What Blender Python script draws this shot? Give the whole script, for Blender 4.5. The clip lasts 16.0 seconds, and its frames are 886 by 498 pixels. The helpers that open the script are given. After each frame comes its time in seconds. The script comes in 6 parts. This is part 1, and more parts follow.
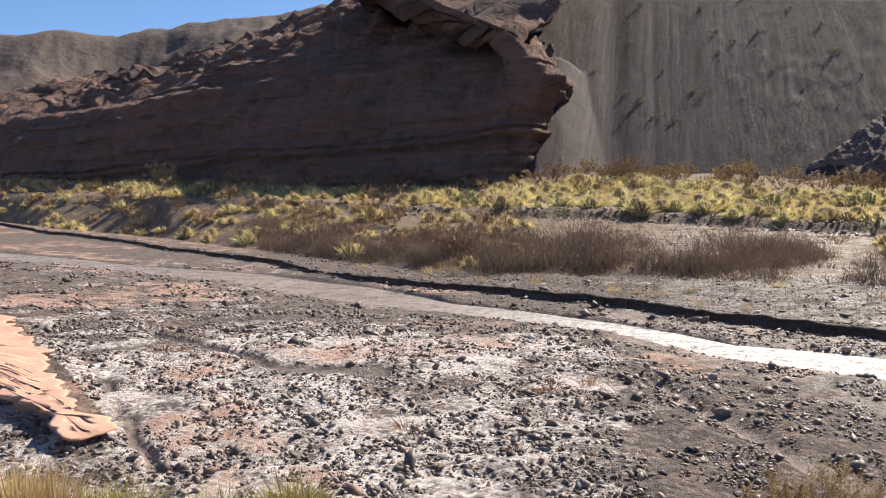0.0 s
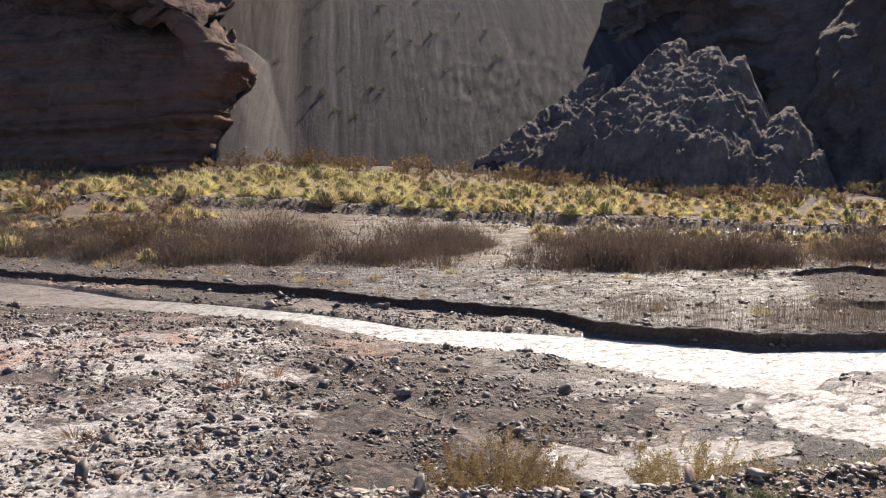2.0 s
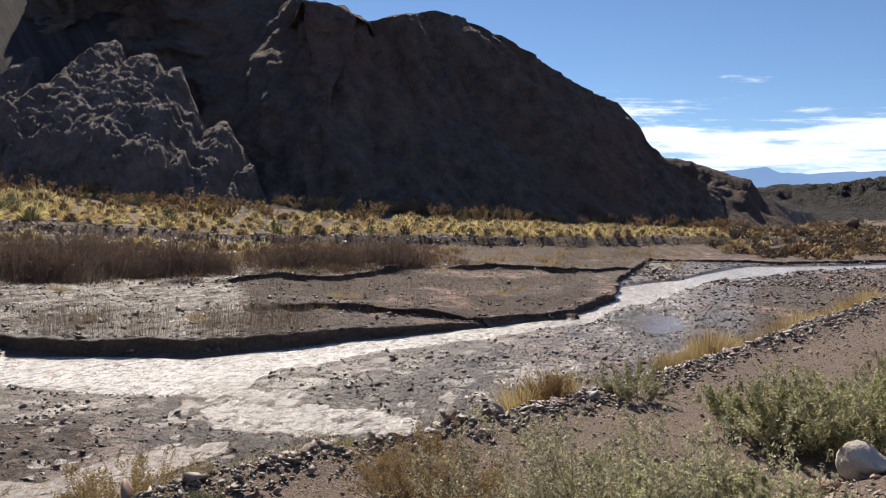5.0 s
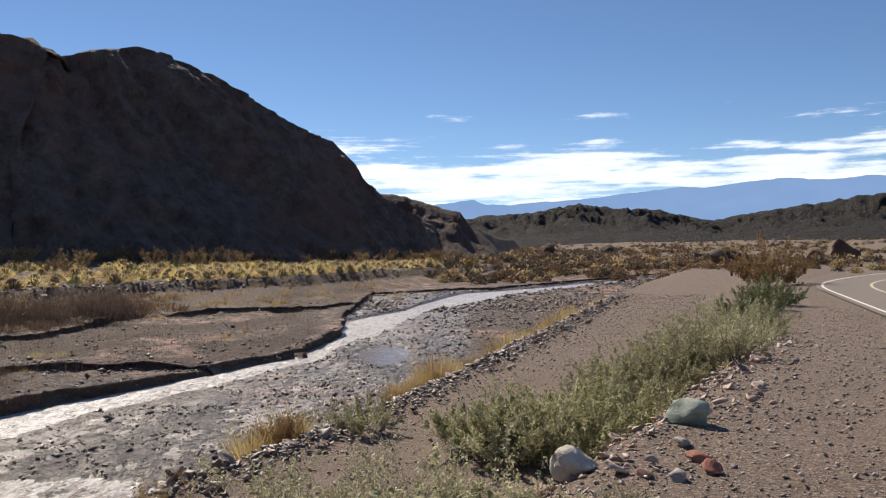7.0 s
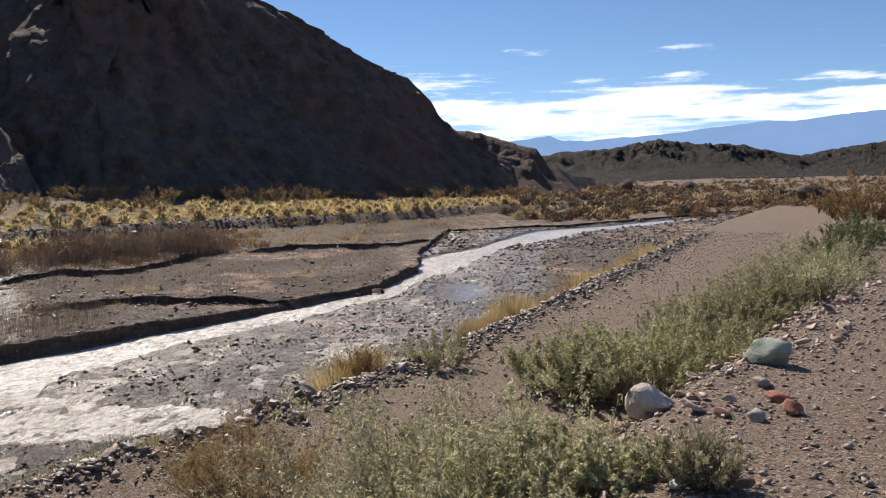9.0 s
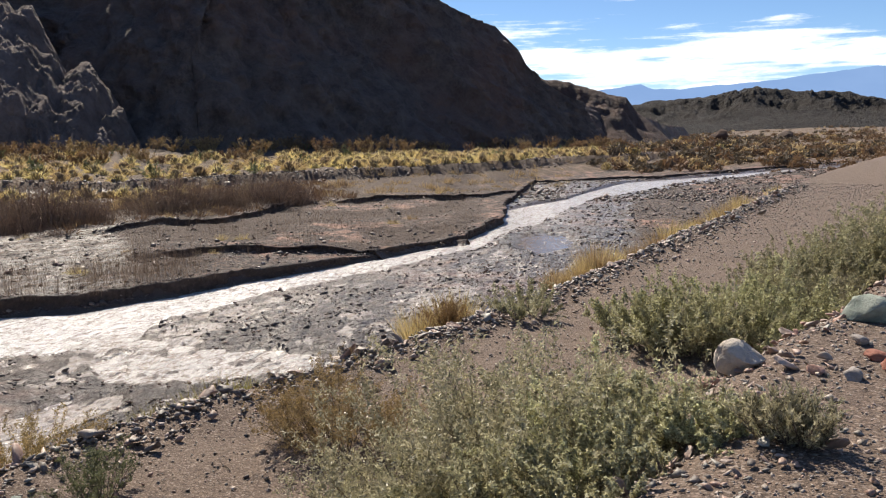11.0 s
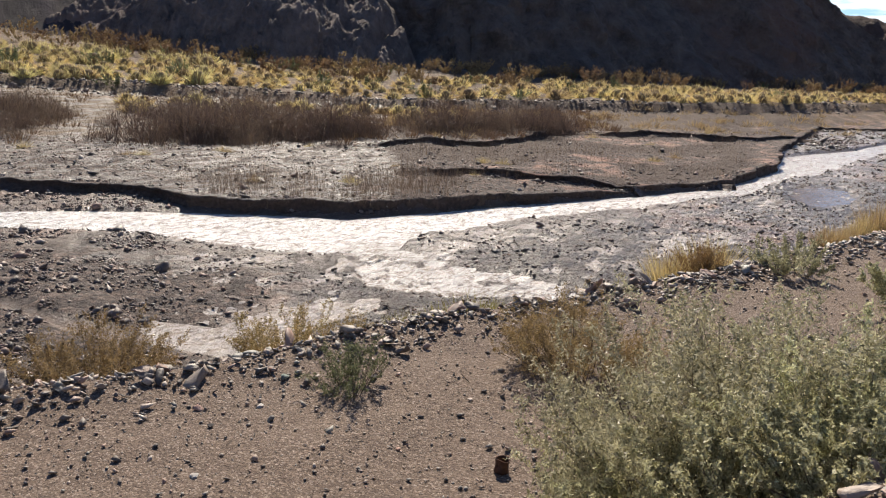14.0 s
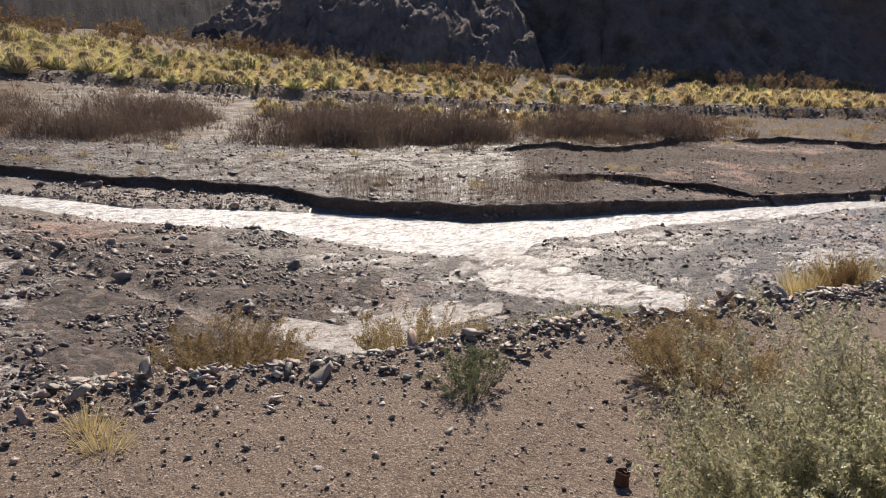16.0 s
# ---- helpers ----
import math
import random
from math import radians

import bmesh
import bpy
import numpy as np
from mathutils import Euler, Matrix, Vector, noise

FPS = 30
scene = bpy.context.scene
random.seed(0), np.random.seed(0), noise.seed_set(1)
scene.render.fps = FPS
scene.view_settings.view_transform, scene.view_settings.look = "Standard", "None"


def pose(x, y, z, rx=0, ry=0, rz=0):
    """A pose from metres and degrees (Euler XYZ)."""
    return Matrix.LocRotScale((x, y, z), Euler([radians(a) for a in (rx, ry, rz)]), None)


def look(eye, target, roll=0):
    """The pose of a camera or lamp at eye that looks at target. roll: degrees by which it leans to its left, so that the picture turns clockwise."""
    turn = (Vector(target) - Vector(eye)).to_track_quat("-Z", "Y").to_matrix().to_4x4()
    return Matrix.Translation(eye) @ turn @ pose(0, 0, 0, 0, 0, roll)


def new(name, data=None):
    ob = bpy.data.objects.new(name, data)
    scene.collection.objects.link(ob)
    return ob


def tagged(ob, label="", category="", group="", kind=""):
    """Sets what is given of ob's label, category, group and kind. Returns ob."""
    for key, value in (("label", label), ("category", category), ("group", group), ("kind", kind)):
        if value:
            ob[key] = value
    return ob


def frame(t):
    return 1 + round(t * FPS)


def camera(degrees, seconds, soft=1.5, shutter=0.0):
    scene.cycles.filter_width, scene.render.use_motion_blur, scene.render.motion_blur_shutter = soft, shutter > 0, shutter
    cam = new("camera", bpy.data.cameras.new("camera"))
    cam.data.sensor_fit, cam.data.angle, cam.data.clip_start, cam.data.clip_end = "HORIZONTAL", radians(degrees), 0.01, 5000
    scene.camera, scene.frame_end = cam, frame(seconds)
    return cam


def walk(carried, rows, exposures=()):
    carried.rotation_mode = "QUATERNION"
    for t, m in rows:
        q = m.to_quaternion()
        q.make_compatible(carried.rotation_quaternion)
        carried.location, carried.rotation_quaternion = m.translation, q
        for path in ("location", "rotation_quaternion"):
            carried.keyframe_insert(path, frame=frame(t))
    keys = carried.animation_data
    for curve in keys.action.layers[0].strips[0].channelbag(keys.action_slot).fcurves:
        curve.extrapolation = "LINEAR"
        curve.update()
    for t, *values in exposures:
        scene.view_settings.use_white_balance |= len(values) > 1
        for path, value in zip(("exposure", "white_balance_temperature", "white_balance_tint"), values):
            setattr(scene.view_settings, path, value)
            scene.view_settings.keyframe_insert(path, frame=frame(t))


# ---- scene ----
# ---- camera: one stand at the roadside, turning where it is ----
EYE = (0.0, 0.0, 4.0)
cam = camera(55.83, 16.0, soft=1.1)
PATH = [  # seconds, then the camera's tilt, lean and turn in degrees
    (0, 86.80, 0.95, -0.05), (0.5, 86.24, 0.66, -5.40), (1, 86.05, 0.76, -9.89),
    (1.5, 85.91, 0.81, -15.41), (2, 85.91, 0.28, -21.36), (2.5, 86.08, -0.35, -27.41),
    (3, 86.07, -0.15, -32.24), (3.5, 86.10, -0.34, -37.57), (4, 86.32, -0.82, -43.56),
    (4.5, 86.72, -1.56, -50.21), (5, 87.05, -1.96, -58.50), (7.5, 89.94, 1.05, -78.23),
    (8, 89.60, 0.86, -78.15), (8.5, 87.79, 0.51, -75.35), (9, 85.63, 0.97, -72.22),
    (11.5, 81.76, 0.42, -64.18), (12, 80.73, -0.50, -61.08), (12.5, 79.45, -1.12, -57.67),
    (13, 78.30, -1.33, -53.50), (13.5, 77.56, -1.69, -50.65), (14, 77.57, -1.83, -48.35),
    (14.5, 77.93, -2.16, -45.51), (15, 78.22, -2.13, -43.14), (15.5, 77.97, -1.68, -41.25),
    (16, 77.62, -1.55, -39.74),
]
walk(cam, [(t, pose(*EYE, a, b, c)) for t, a, b, c in PATH],
     exposures=[(0, 0.95), (1.5, 0.85), (3, 0.75), (4, 0.6), (5, 0.32), (7.5, 0.28), (9, 0.36), (11.5, 0.52), (13, 0.55), (16, 0.55)])

# ---- daylight: a clear sky with a low bank of cloud, sun ahead and to the right ----
SUN_AZ, SUN_EL = 46.0, 42.0
sun = new("sun", bpy.data.lights.new("sun", "SUN"))
sun.data.energy, sun.data.angle, sun.data.color = 5.0, radians(0.53), (1.0, 0.89, 0.74)
_s = Vector((math.sin(radians(SUN_AZ)) * math.cos(radians(SUN_EL)), math.cos(radians(SUN_AZ)) * math.cos(radians(SUN_EL)), math.sin(radians(SUN_EL))))
sun.matrix_world = look(_s * 60, (0, 0, 0))

world = bpy.data.worlds.new("sky")
scene.world = world
world.use_nodes = True


class Nodes:
    """Short hand for building a node tree."""

    def __init__(self, tree):
        self.tree = tree
        tree.nodes.clear()

    def add(self, kind, ins=None, name=""):
        n = self.tree.nodes.new(kind)
        if name:
            n.attribute_name = name
        for k, v in (ins or {}).items():
            if isinstance(v, bpy.types.NodeSocket):
                self.tree.links.new(v, n.inputs[k])
            else:
                n.inputs[k].default_value = v
        return n

    def math(self, op, a, b=0.0, c=0.0, clamp=False):
        n = self.add("ShaderNodeMath", {0: a, 1: b, 2: c})
        n.operation, n.use_clamp = op, clamp
        return n.outputs[0]

    def plus(self, a, b):
        return self.add("ShaderNodeVectorMath", {0: a, 1: b}).outputs[0]

    def ramp(self, fac, stops, mode="LINEAR"):
        n = self.add("ShaderNodeValToRGB", {0: fac})
        n.color_ramp.interpolation = mode
        e = n.color_ramp.elements
        while len(e) < len(stops):
            e.new(0.5)
        for el, (p, c) in zip(e, stops):
            el.position = p
            el.color = (*c, 1) if isinstance(c, tuple) else (c, c, c, 1)
        return n.outputs[0]

    def mix(self, fac, a, b, blend="MIX"):
        def col(c):
            return c if isinstance(c, bpy.types.NodeSocket) else (*c, 1)
        n = self.add("ShaderNodeMix")
        n.data_type, n.blend_type = "RGBA", blend
        for k, v in ((0, fac), (6, col(a)), (7, col(b))):
            if isinstance(v, bpy.types.NodeSocket):
                self.tree.links.new(v, n.inputs[k])
            else:
                n.inputs[k].default_value = v
        return n.outputs[2]

    def noise(self, vec, scale, detail=4.0, rough=0.55, kind="ShaderNodeTexNoise"):
        return self.add(kind, {"Vector": vec, "Scale": scale, "Detail": detail, "Roughness": rough}).outputs[0]

    def scaled(self, vec, s):
        return self.add("ShaderNodeMapping", {"Vector": vec, "Scale": s}).outputs[0]


def sky_world():
    n = Nodes(world.node_tree)
    sky = n.add("ShaderNodeTexSky")
    sky.sky_type, sky.sun_disc = "NISHITA", False
    sky.sun_elevation, sky.sun_rotation = radians(SUN_EL), radians(SUN_AZ)
    sky.altitude, sky.air_density, sky.dust_density, sky.ozone_density = 2800.0, 1.0, 0.1, 5.0
    way = n.add("ShaderNodeTexCoord").outputs["Generated"]
    xyz = n.add("ShaderNodeSeparateXYZ", {0: way})
    up = n.math("ARCSINE", xyz.outputs[2])
    turn = n.math("ARCTAN2", xyz.outputs[0], xyz.outputs[1])
    flat = n.add("ShaderNodeCombineXYZ", {0: n.math("MULTIPLY", turn, 4.0), 1: n.math("MULTIPLY", up, 22.0)}).outputs[0]
    puffs = n.noise(flat, 1.9, 8.0, 0.62)
    wisps = n.noise(n.scaled(flat, (0.55, 2.0, 1)), 2.4, 6.0, 0.55)
    body = n.math("ADD", n.math("MULTIPLY", puffs, 0.62), n.math("MULTIPLY", wisps, 0.38))
    low = n.ramp(n.math("MULTIPLY", up, 5.0), [(0.0, 1.0), (0.30, 0.94), (0.48, 0.84), (0.60, 0.52), (0.70, 0.45), (0.80, 0.42), (0.92, 0.0)])
    cover = n.ramp(n.math("ADD", n.math("MULTIPLY", body, 0.9), n.math("MULTIPLY", low, 0.34)), [(0.66, 0.0), (0.76, 0.85), (0.84, 1.0)], "EASE")
    col = n.mix(cover, sky.outputs[0], (11.0, 11.6, 12.6))
    bg = n.add("ShaderNodeBackground", {"Color": col, "Strength": 0.082})
    n.add("ShaderNodeOutputWorld", {0: bg.outputs[0]})


sky_world()

# ---- numbers of the ground, in turns (degrees to the right of north) and metres from the viewpoint ----
PERM = np.random.RandomState(7).permutation(256)
PERM = np.concatenate([PERM, PERM, PERM])
GRADS = np.random.RandomState(3).normal(size=(256, 3))
GRADS /= np.linalg.norm(GRADS, axis=1)[:, None]


def perlin(x, y, z=0.0):
    x, y, z = np.broadcast_arrays(np.asarray(x, float), np.asarray(y, float), np.asarray(z, float))
    xi, yi, zi = (np.floor(q).astype(int) for q in (x, y, z))
    fx, fy, fz = x - xi, y - yi, z - zi
    u, v, w = (q * q * q * (q * (q * 6 - 15) + 10) for q in (fx, fy, fz))
    out = 0.0
    for a in (0, 1):
        for b in (0, 1):
            for c in (0, 1):
                g = GRADS[PERM[PERM[PERM[(xi + a) & 255] + ((yi + b) & 255)] + ((zi + c) & 255)]]
                d = g[..., 0] * (fx - a) + g[..., 1] * (fy - b) + g[..., 2] * (fz - c)
                out = out + d * (u if a else 1 - u) * (v if b else 1 - v) * (w if c else 1 - w)
    return out * 1.5


def fbm(x, y, z=0.0, octaves=4, gain=0.5, ridged=False):
    total, amp = 0.0, 1.0
    for k in range(octaves):
        p = perlin(x * 2 ** k + 17.3 * k, y * 2 ** k - 9.1 * k, z * 2 ** k + 4.7 * k)
        total = total + amp * ((1 - 2 * np.abs(p)) if ridged else p)
        amp *= gain
    return total


def smooth(a, b, x):
    t = np.clip((x - a) / (b - a), 0, 1)
    return t * t * (3 - 2 * t)


def curve(knots):
    k = np.array(knots, float).reshape(-1, 2)
    return lambda q: np.interp(q, k[:, 0], k[:, 1])


BANK = curve([-60, 260, -40, 170, -28, 118, -25.7, 95, -18, 65, -11.7, 53.9, -7.9, 44, -0.2, 37, 5.2, 34, 12, 30.6, 19.3, 27, 28, 25, 32, 22.9, 42, 21.6, 48.2, 22.8, 57, 25.7, 61.7, 27.8, 67, 30.9, 70.1, 37.7, 70.3, 45.2, 71.4, 54, 72.4, 66.5, 76.7, 71.4, 80.5, 74.5, 84.2, 81.5, 89, 96, 93, 112, 95, 120, 110, 150, 130, 300])
FAR_EDGE = curve([-60, 130, -28, 65.6, -20, 52.7, -12.8, 47.7, -5.6, 40.3, 0.6, 32.6, 8.3, 28.7, 19.3, 23.7, 28, 22.8, 34.4, 22.2, 42.3, 21.4, 48.2, 22.7, 57, 25.6, 61.7, 27.7, 67, 30.8, 70.1, 37.5, 70.5, 44.8, 72.8, 49.2, 74.7, 52.4, 76.7, 61, 78.6, 70, 80.5, 72.5, 84.2, 79, 87.9, 90, 95, 110, 110, 140])
NEAR_EDGE = curve([-60, 115, -28, 59, -21.6, 49, -12.8, 39, -5.3, 30.9, 2.5, 28.2, 12, 24.4, 19.3, 21, 28.3, 19.6, 35.9, 17.8, 40.6, 17.3, 45, 17.7, 47.9, 19.6, 51.7, 20.7, 61.4, 23.9, 69, 29.6, 71.2, 36.0, 72.7, 37.5, 74.7, 44.4, 76.6, 50.7, 80.5, 61, 82, 69, 86.1, 76.5, 90, 92, 95, 105, 110, 134])
SIDE_FAR = curve([40.6, 17.5, 43, 18.4, 45.4, 18.4, 48.2, 17.2, 52.3, 16.4, 56.5, 15.8, 60, 14.8, 64, 14.4])
SIDE_NEAR = curve([40.6, 17.2, 42, 16.2, 43.5, 14.6, 46.4, 13.8, 50, 13.9, 53.4, 13.9, 56.6, 13.8, 60, 13.7, 64, 14.3])
RILL_FAR = curve([26, 12.6, 28.6, 13.0, 33, 12.4, 38, 13.4, 43.6, 13.9, 46, 13.9])
RILL_NEAR = curve([26, 12.5, 29.4, 11.8, 33.3, 11.2, 37, 11.4, 40, 12.4, 43.6, 13.2, 46, 13.8])
SECOND = curve([40, 36, 46.3, 26.8, 49.7, 28.0, 57, 28.0, 63.3, 27.5, 67, 29.4, 69.3, 32.8, 70, 40])
THIRD = curve([36, 34.5, 42.9, 34.6, 51.5, 37, 56.5, 44.3, 61, 47.5, 69, 49.1, 75, 62])
SHRUB = curve([-60, 270, -40, 178, -28, 124, -25, 100, -14.6, 67, -7.1, 52, 0.6, 40.6, 8.3, 39.3, 15.7, 37.9, 30, 35.5, 42, 35.5, 54.8, 41, 65, 50, 75, 75, 90, 110])
TERRACE = curve([-60, 290, -40, 190, -28, 135, -18, 88, -3, 66, 8, 61, 26, 55, 34, 53, 44, 53, 55, 56, 67, 62, 80, 95, 100, 200])
TERRACE_Z = curve([-40, 7.0, -28, 5.4, -18, 4.5, -3, 3.2, 8, 2.8, 26, 1.75, 34, 1.65, 44, 1.15, 55, 1.3, 67, 1.4, 80, 1.2, 100, 1.5])
FOOT = curve([-60, 320, -45, 225, -28, 158, -11, 106, 0, 93, 7, 88, 11, 90, 19, 92, 26, 95, 38, 88, 50, 85, 60, 92, 70, 108, 76, 125, 80, 150, 90, 300, 110, 600])
FOOT_Z = curve([-60, 14, -28, 10.0, -11, 6.4, 0.7, 5.5, 7, 6.6, 11, 6.9, 19, 6.4, 26, 5.6, 38, 3.9, 50, 3.4, 60, 2.9, 70, 2.5, 80, 2.0, 90, 3, 110, 7])
TRACK_EDGE = curve([-60, 13, -10, 9.5, -3, 8.9, 2.5, 8.5, 4.9, 7.7, 7.3, 7.4, 9.7, 6.5, 13.2, 5.7, 17.4, 5.0, 22.6, 4.4, 31.3, 3.2, 48, 1.2, 61, -0.5, 90, -6, 200, -40])
UPPER = curve([-60, 4, 0, 1.25, 4.5, 0.15, 5.9, 0.1, 7.7, -0.35, 9.3, -1.0, 15, -2.2, 35.4, -6.2, 60, -12, 200, -60])
SLAB_NEAR = curve([-60, 20, -34, 22, -28.3, 18.9, -26.5, 16.8, -24, 14.6, -22.9, 14.2, -22.3, 14.6])
SLAB_FAR = curve([-60, 60, -29, 34, -26, 22, -24, 17.2, -22.6, 14.6, -22.3, 10])


def polar(x, y):
    return np.degrees(np.arctan2(x, y)), np.hypot(x, y)


def wobble(x, y):
    return 0.9 * fbm(x * 0.22, y * 0.22, 1.0, 3) + 0.4 * fbm(x * 0.9, y * 0.9, 2.0, 2)


def cut_line(base, amount):
    """The uneven line of a cut bank: its distance for every turn."""
    az = np.arange(-60, 130, 0.05)
    r = base(az)
    x, y = r * np.sin(np.radians(az)), r * np.cos(np.radians(az))
    r = r + amount(az, r) * wobble(x, y) + 0.10 * fbm(x * 1.7, y * 1.7, 22.0, 3)
    return lambda q: np.interp(q, az, r)


BANK_R = cut_line(BANK, lambda az, r: np.clip(r / 40, 0.25, 1.5) * 0.55 * (1 - 0.85 * np.exp(-((az - 70.8) / 2.0) ** 2)))
SECOND_R = cut_line(SECOND, lambda az, r: 0.5)
THIRD_R = cut_line(THIRD, lambda az, r: 0.6)


def ground_parts(x, y):
    """Height of the ground and the weights of its kinds of soil."""
    az, r = polar(x, y)
    wob = wobble(x, y)
    rb = BANK_R(az)
    z = 0.22 * fbm(x * 0.07, y * 0.07, 5.0, 3) + 0.10 * fbm(x * 0.5, y * 0.5, 6.0, 3)
    near, far = NEAR_EDGE(az), FAR_EDGE(az)
    mid, half = (near + far) / 2, (far - near) / 2
    inriver = 1 - smooth(0.75, 1.15, np.abs(r - mid) / half)
    z = z * 0.6 + 0.16 + np.clip(near - r, 0, 8) * (0.035 - 0.030 * smooth(14, 32, az))
    side = smooth(41, 43, az) * (1 - smooth(62, 64, az))
    inside = side * (1 - smooth(0.6, 1.25, np.abs(r - (SIDE_FAR(az) + SIDE_NEAR(az)) / 2) / np.maximum(0.3, (SIDE_FAR(az) - SIDE_NEAR(az)) / 2)))
    wet = np.maximum(inriver, inside)
    # the pool below the bend, and the run of puddles under the near bank
    rif = smooth(27, 29, az) * (1 - smooth(44, 46, az)) * (1 - smooth(0.5, 3.2, np.abs(r - (RILL_FAR(az) + RILL_NEAR(az)) / 2) / np.maximum(0.2, (RILL_FAR(az) - RILL_NEAR(az)) / 2)))
    rif = np.maximum(rif, inside * smooth(41.5, 43.5, az))
    pool = 1 - smooth(0.6, 1.15, np.hypot((az - 73.2) / 2.5, (r - 31.0) / 3.6))
    rif = np.maximum(rif, pool)
    bars = -0.012 + 0.085 * fbm(x * 1.3 + 0.5 * y, y * 3.2, 31.0, 4, 0.6)
    z = z * (1 - rif) + bars * rif
    wet = np.maximum(inriver, 0.35 * rif)
    sink = inriver
    z = z * (1 - sink) + (-0.13 + 0.10 * smooth(69, 73, az) * fbm(x * 0.5, y * 0.5, 33.0, 4, 0.6)) * sink
    # far bank and flood plain
    soft = 0.09 + 0.003 * np.clip(r - 40, 0, 200) + 0.02 * np.abs(BANK(az + 0.5) - BANK(az - 0.5)) * (az < 60)
    step = smooth(-1, 1, (r - rb) / soft)
    plain = step
    over = np.clip((r - rb) / np.maximum(6.0, SHRUB(az) - rb), 0, 1)
    lift = np.interp(az, [48, 57, 61, 66, 69.5, 76], [0.42, 0.30, 0.16, 0.16, 0.4, 0.34]) + 0.15 * over + 0.05 * fbm(x * 0.9, y * 0.9, 8.0, 3)
    sec = smooth(44, 47, az) * (1 - smooth(66, 69.5, az)) * smooth(-0.1, 0.1, r - SECOND_R(az)) * (0.35 + 0.65 * smooth(-0.3, 0.15, fbm(x * 0.16, y * 0.16, 41.0, 2)))
    thi = smooth(38, 44, az) * (1 - smooth(68, 74, az)) * smooth(-0.12, 0.12, r - THIRD_R(az)) * (0.25 + 0.75 * smooth(-0.2, 0.2, fbm(x * 0.16, y * 0.16, 44.0, 2)))
    rill = smooth(-3, 0, az) * (1 - smooth(34, 40, az)) * np.exp(-((r - rb - 3.2 - 0.06 * (az - 5)) / 0.45) ** 2)
    lift = lift + 0.22 * sec + 0.20 * thi - 0.12 * rill
    z = z * (1 - step) + lift * step
    # terrace with the tussock grass, rising to the foot of the rocks
    te, tz = TERRACE(az), TERRACE_Z(az)
    sh = SHRUB(az)
    grow = np.clip((r - sh) / np.maximum(5.0, te - sh), 0, 1)
    z = np.where(r > sh, np.maximum(z, z * (1 - grow) + tz * grow), z)
    edge = smooth(-0.5, 0.5, r - te - 1.2 * wob)
    up = np.clip((r - te) / np.maximum(10.0, FOOT(az) - te), 0, 1.0)
    top = tz + 0.55 + (FOOT_Z(az) - tz - 0.55) * up ** 1.2 + 0.12 * fbm(x * 0.3, y * 0.3, 9.0, 3)
    z = z * (1 - edge) + top * edge
    bed = 0.04 * np.clip(-x - 6, 0, 70) * (1 - smooth(-3, 3, r - SHRUB(az)))
    z = z + bed
    slab = smooth(-0.4, 0.4, r - SLAB_NEAR(az) - 0.1 * wob) * (1 - smooth(-0.5, 1.0, r - SLAB_FAR(az) + 0.3 * wob)) * (1 - smooth(-22.4, -22.2, az))
    # brook beside the bench, and rills across the bar
    brook = np.exp(-((az + 20.2 + 0.42 * (r - 13) - 1.1 * wob) / 0.5) ** 2) * smooth(9.5, 11, r) * smooth(-0.5, 0.3, fbm(x * 0.7, y * 0.7, 35.0, 2)) * (1 - smooth(20, 26, r))
    rilla = smooth(-21, -19.5, az) * (1 - smooth(-4.5, -3, az)) * np.exp(-((r - np.interp(az, [-20.3, -19.4, -14.1, -11.1, -3.4], [30.6, 24.4, 20.4, 18.5, 17.7]) - 0.5 * wob) / 0.5) ** 2)
    rillb = smooth(12, 13.5, az) * (1 - smooth(26, 28.5, az)) * np.exp(-((r - np.interp(az, [12.8, 17.4, 23.2, 28.4, 32.9, 38], [18.1, 15.0, 12.8, 12.3, 11.5, 11.2]) - 0.35 * wob) / 0.5) ** 2)
    ditch = np.maximum(rilla, rillb)
    z = z - 0.14 * brook - 0.16 * ditch
    # near side: rock edge, gravel track, slope up to the roadside
    rough = 0.35 * wob
    v = y - TRACK_EDGE(x)
    track = 1 - smooth(-0.5, 0.35, v + 0.4 * rough)
    berm = np.exp(-((v + 0.35) / 0.6) ** 2)
    zt = 0.72 + 0.03 * fbm(x * 0.8, y * 0.8, 3.0, 3) + np.clip(x - 20, 0, 60) * 0.012
    z = z * (1 - track) + zt * track + 0.14 * berm * (1 - smooth(30, 70, x))
    w = y - UPPER(x) + 0.5 * rough
    upper = 1 - smooth(0.0, 2.3 + 0.01 * np.clip(x, 0, 60), w)
    zu = 2.4 - 1.0 * smooth(5, 32, x) + 0.02 * fbm(x * 0.7, y * 0.7, 4.0, 3)
    z = z * (1 - upper) + zu * upper
    # far plain down the valley
    away = smooth(82, 88, az) * smooth(110, 260, r)
    z = z * (1 - away) + away * (1.2 + np.clip(r - 150, 0, 2000) * 0.009 + 1.2 * fbm(x * 0.02, y * 0.02, 1.0, 3))
    slope = upper * (1 - upper) * 4
    # cut: weight of the steep bank faces, which get a darker colour
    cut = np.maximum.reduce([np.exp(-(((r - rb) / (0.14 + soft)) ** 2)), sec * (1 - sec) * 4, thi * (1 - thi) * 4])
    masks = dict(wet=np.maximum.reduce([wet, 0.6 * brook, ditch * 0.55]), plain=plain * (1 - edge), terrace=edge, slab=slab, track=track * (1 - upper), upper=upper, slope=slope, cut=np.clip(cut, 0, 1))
    return z, masks


def ground_zs(x, y):
    return ground_parts(np.asarray(x, float), np.asarray(y, float))[0]


def ground_z(x, y):
    return float(ground_parts(np.array([float(x)]), np.array([float(y)]))[0][0])


def at(az, r):
    return r * math.sin(radians(az)), r * math.cos(radians(az))


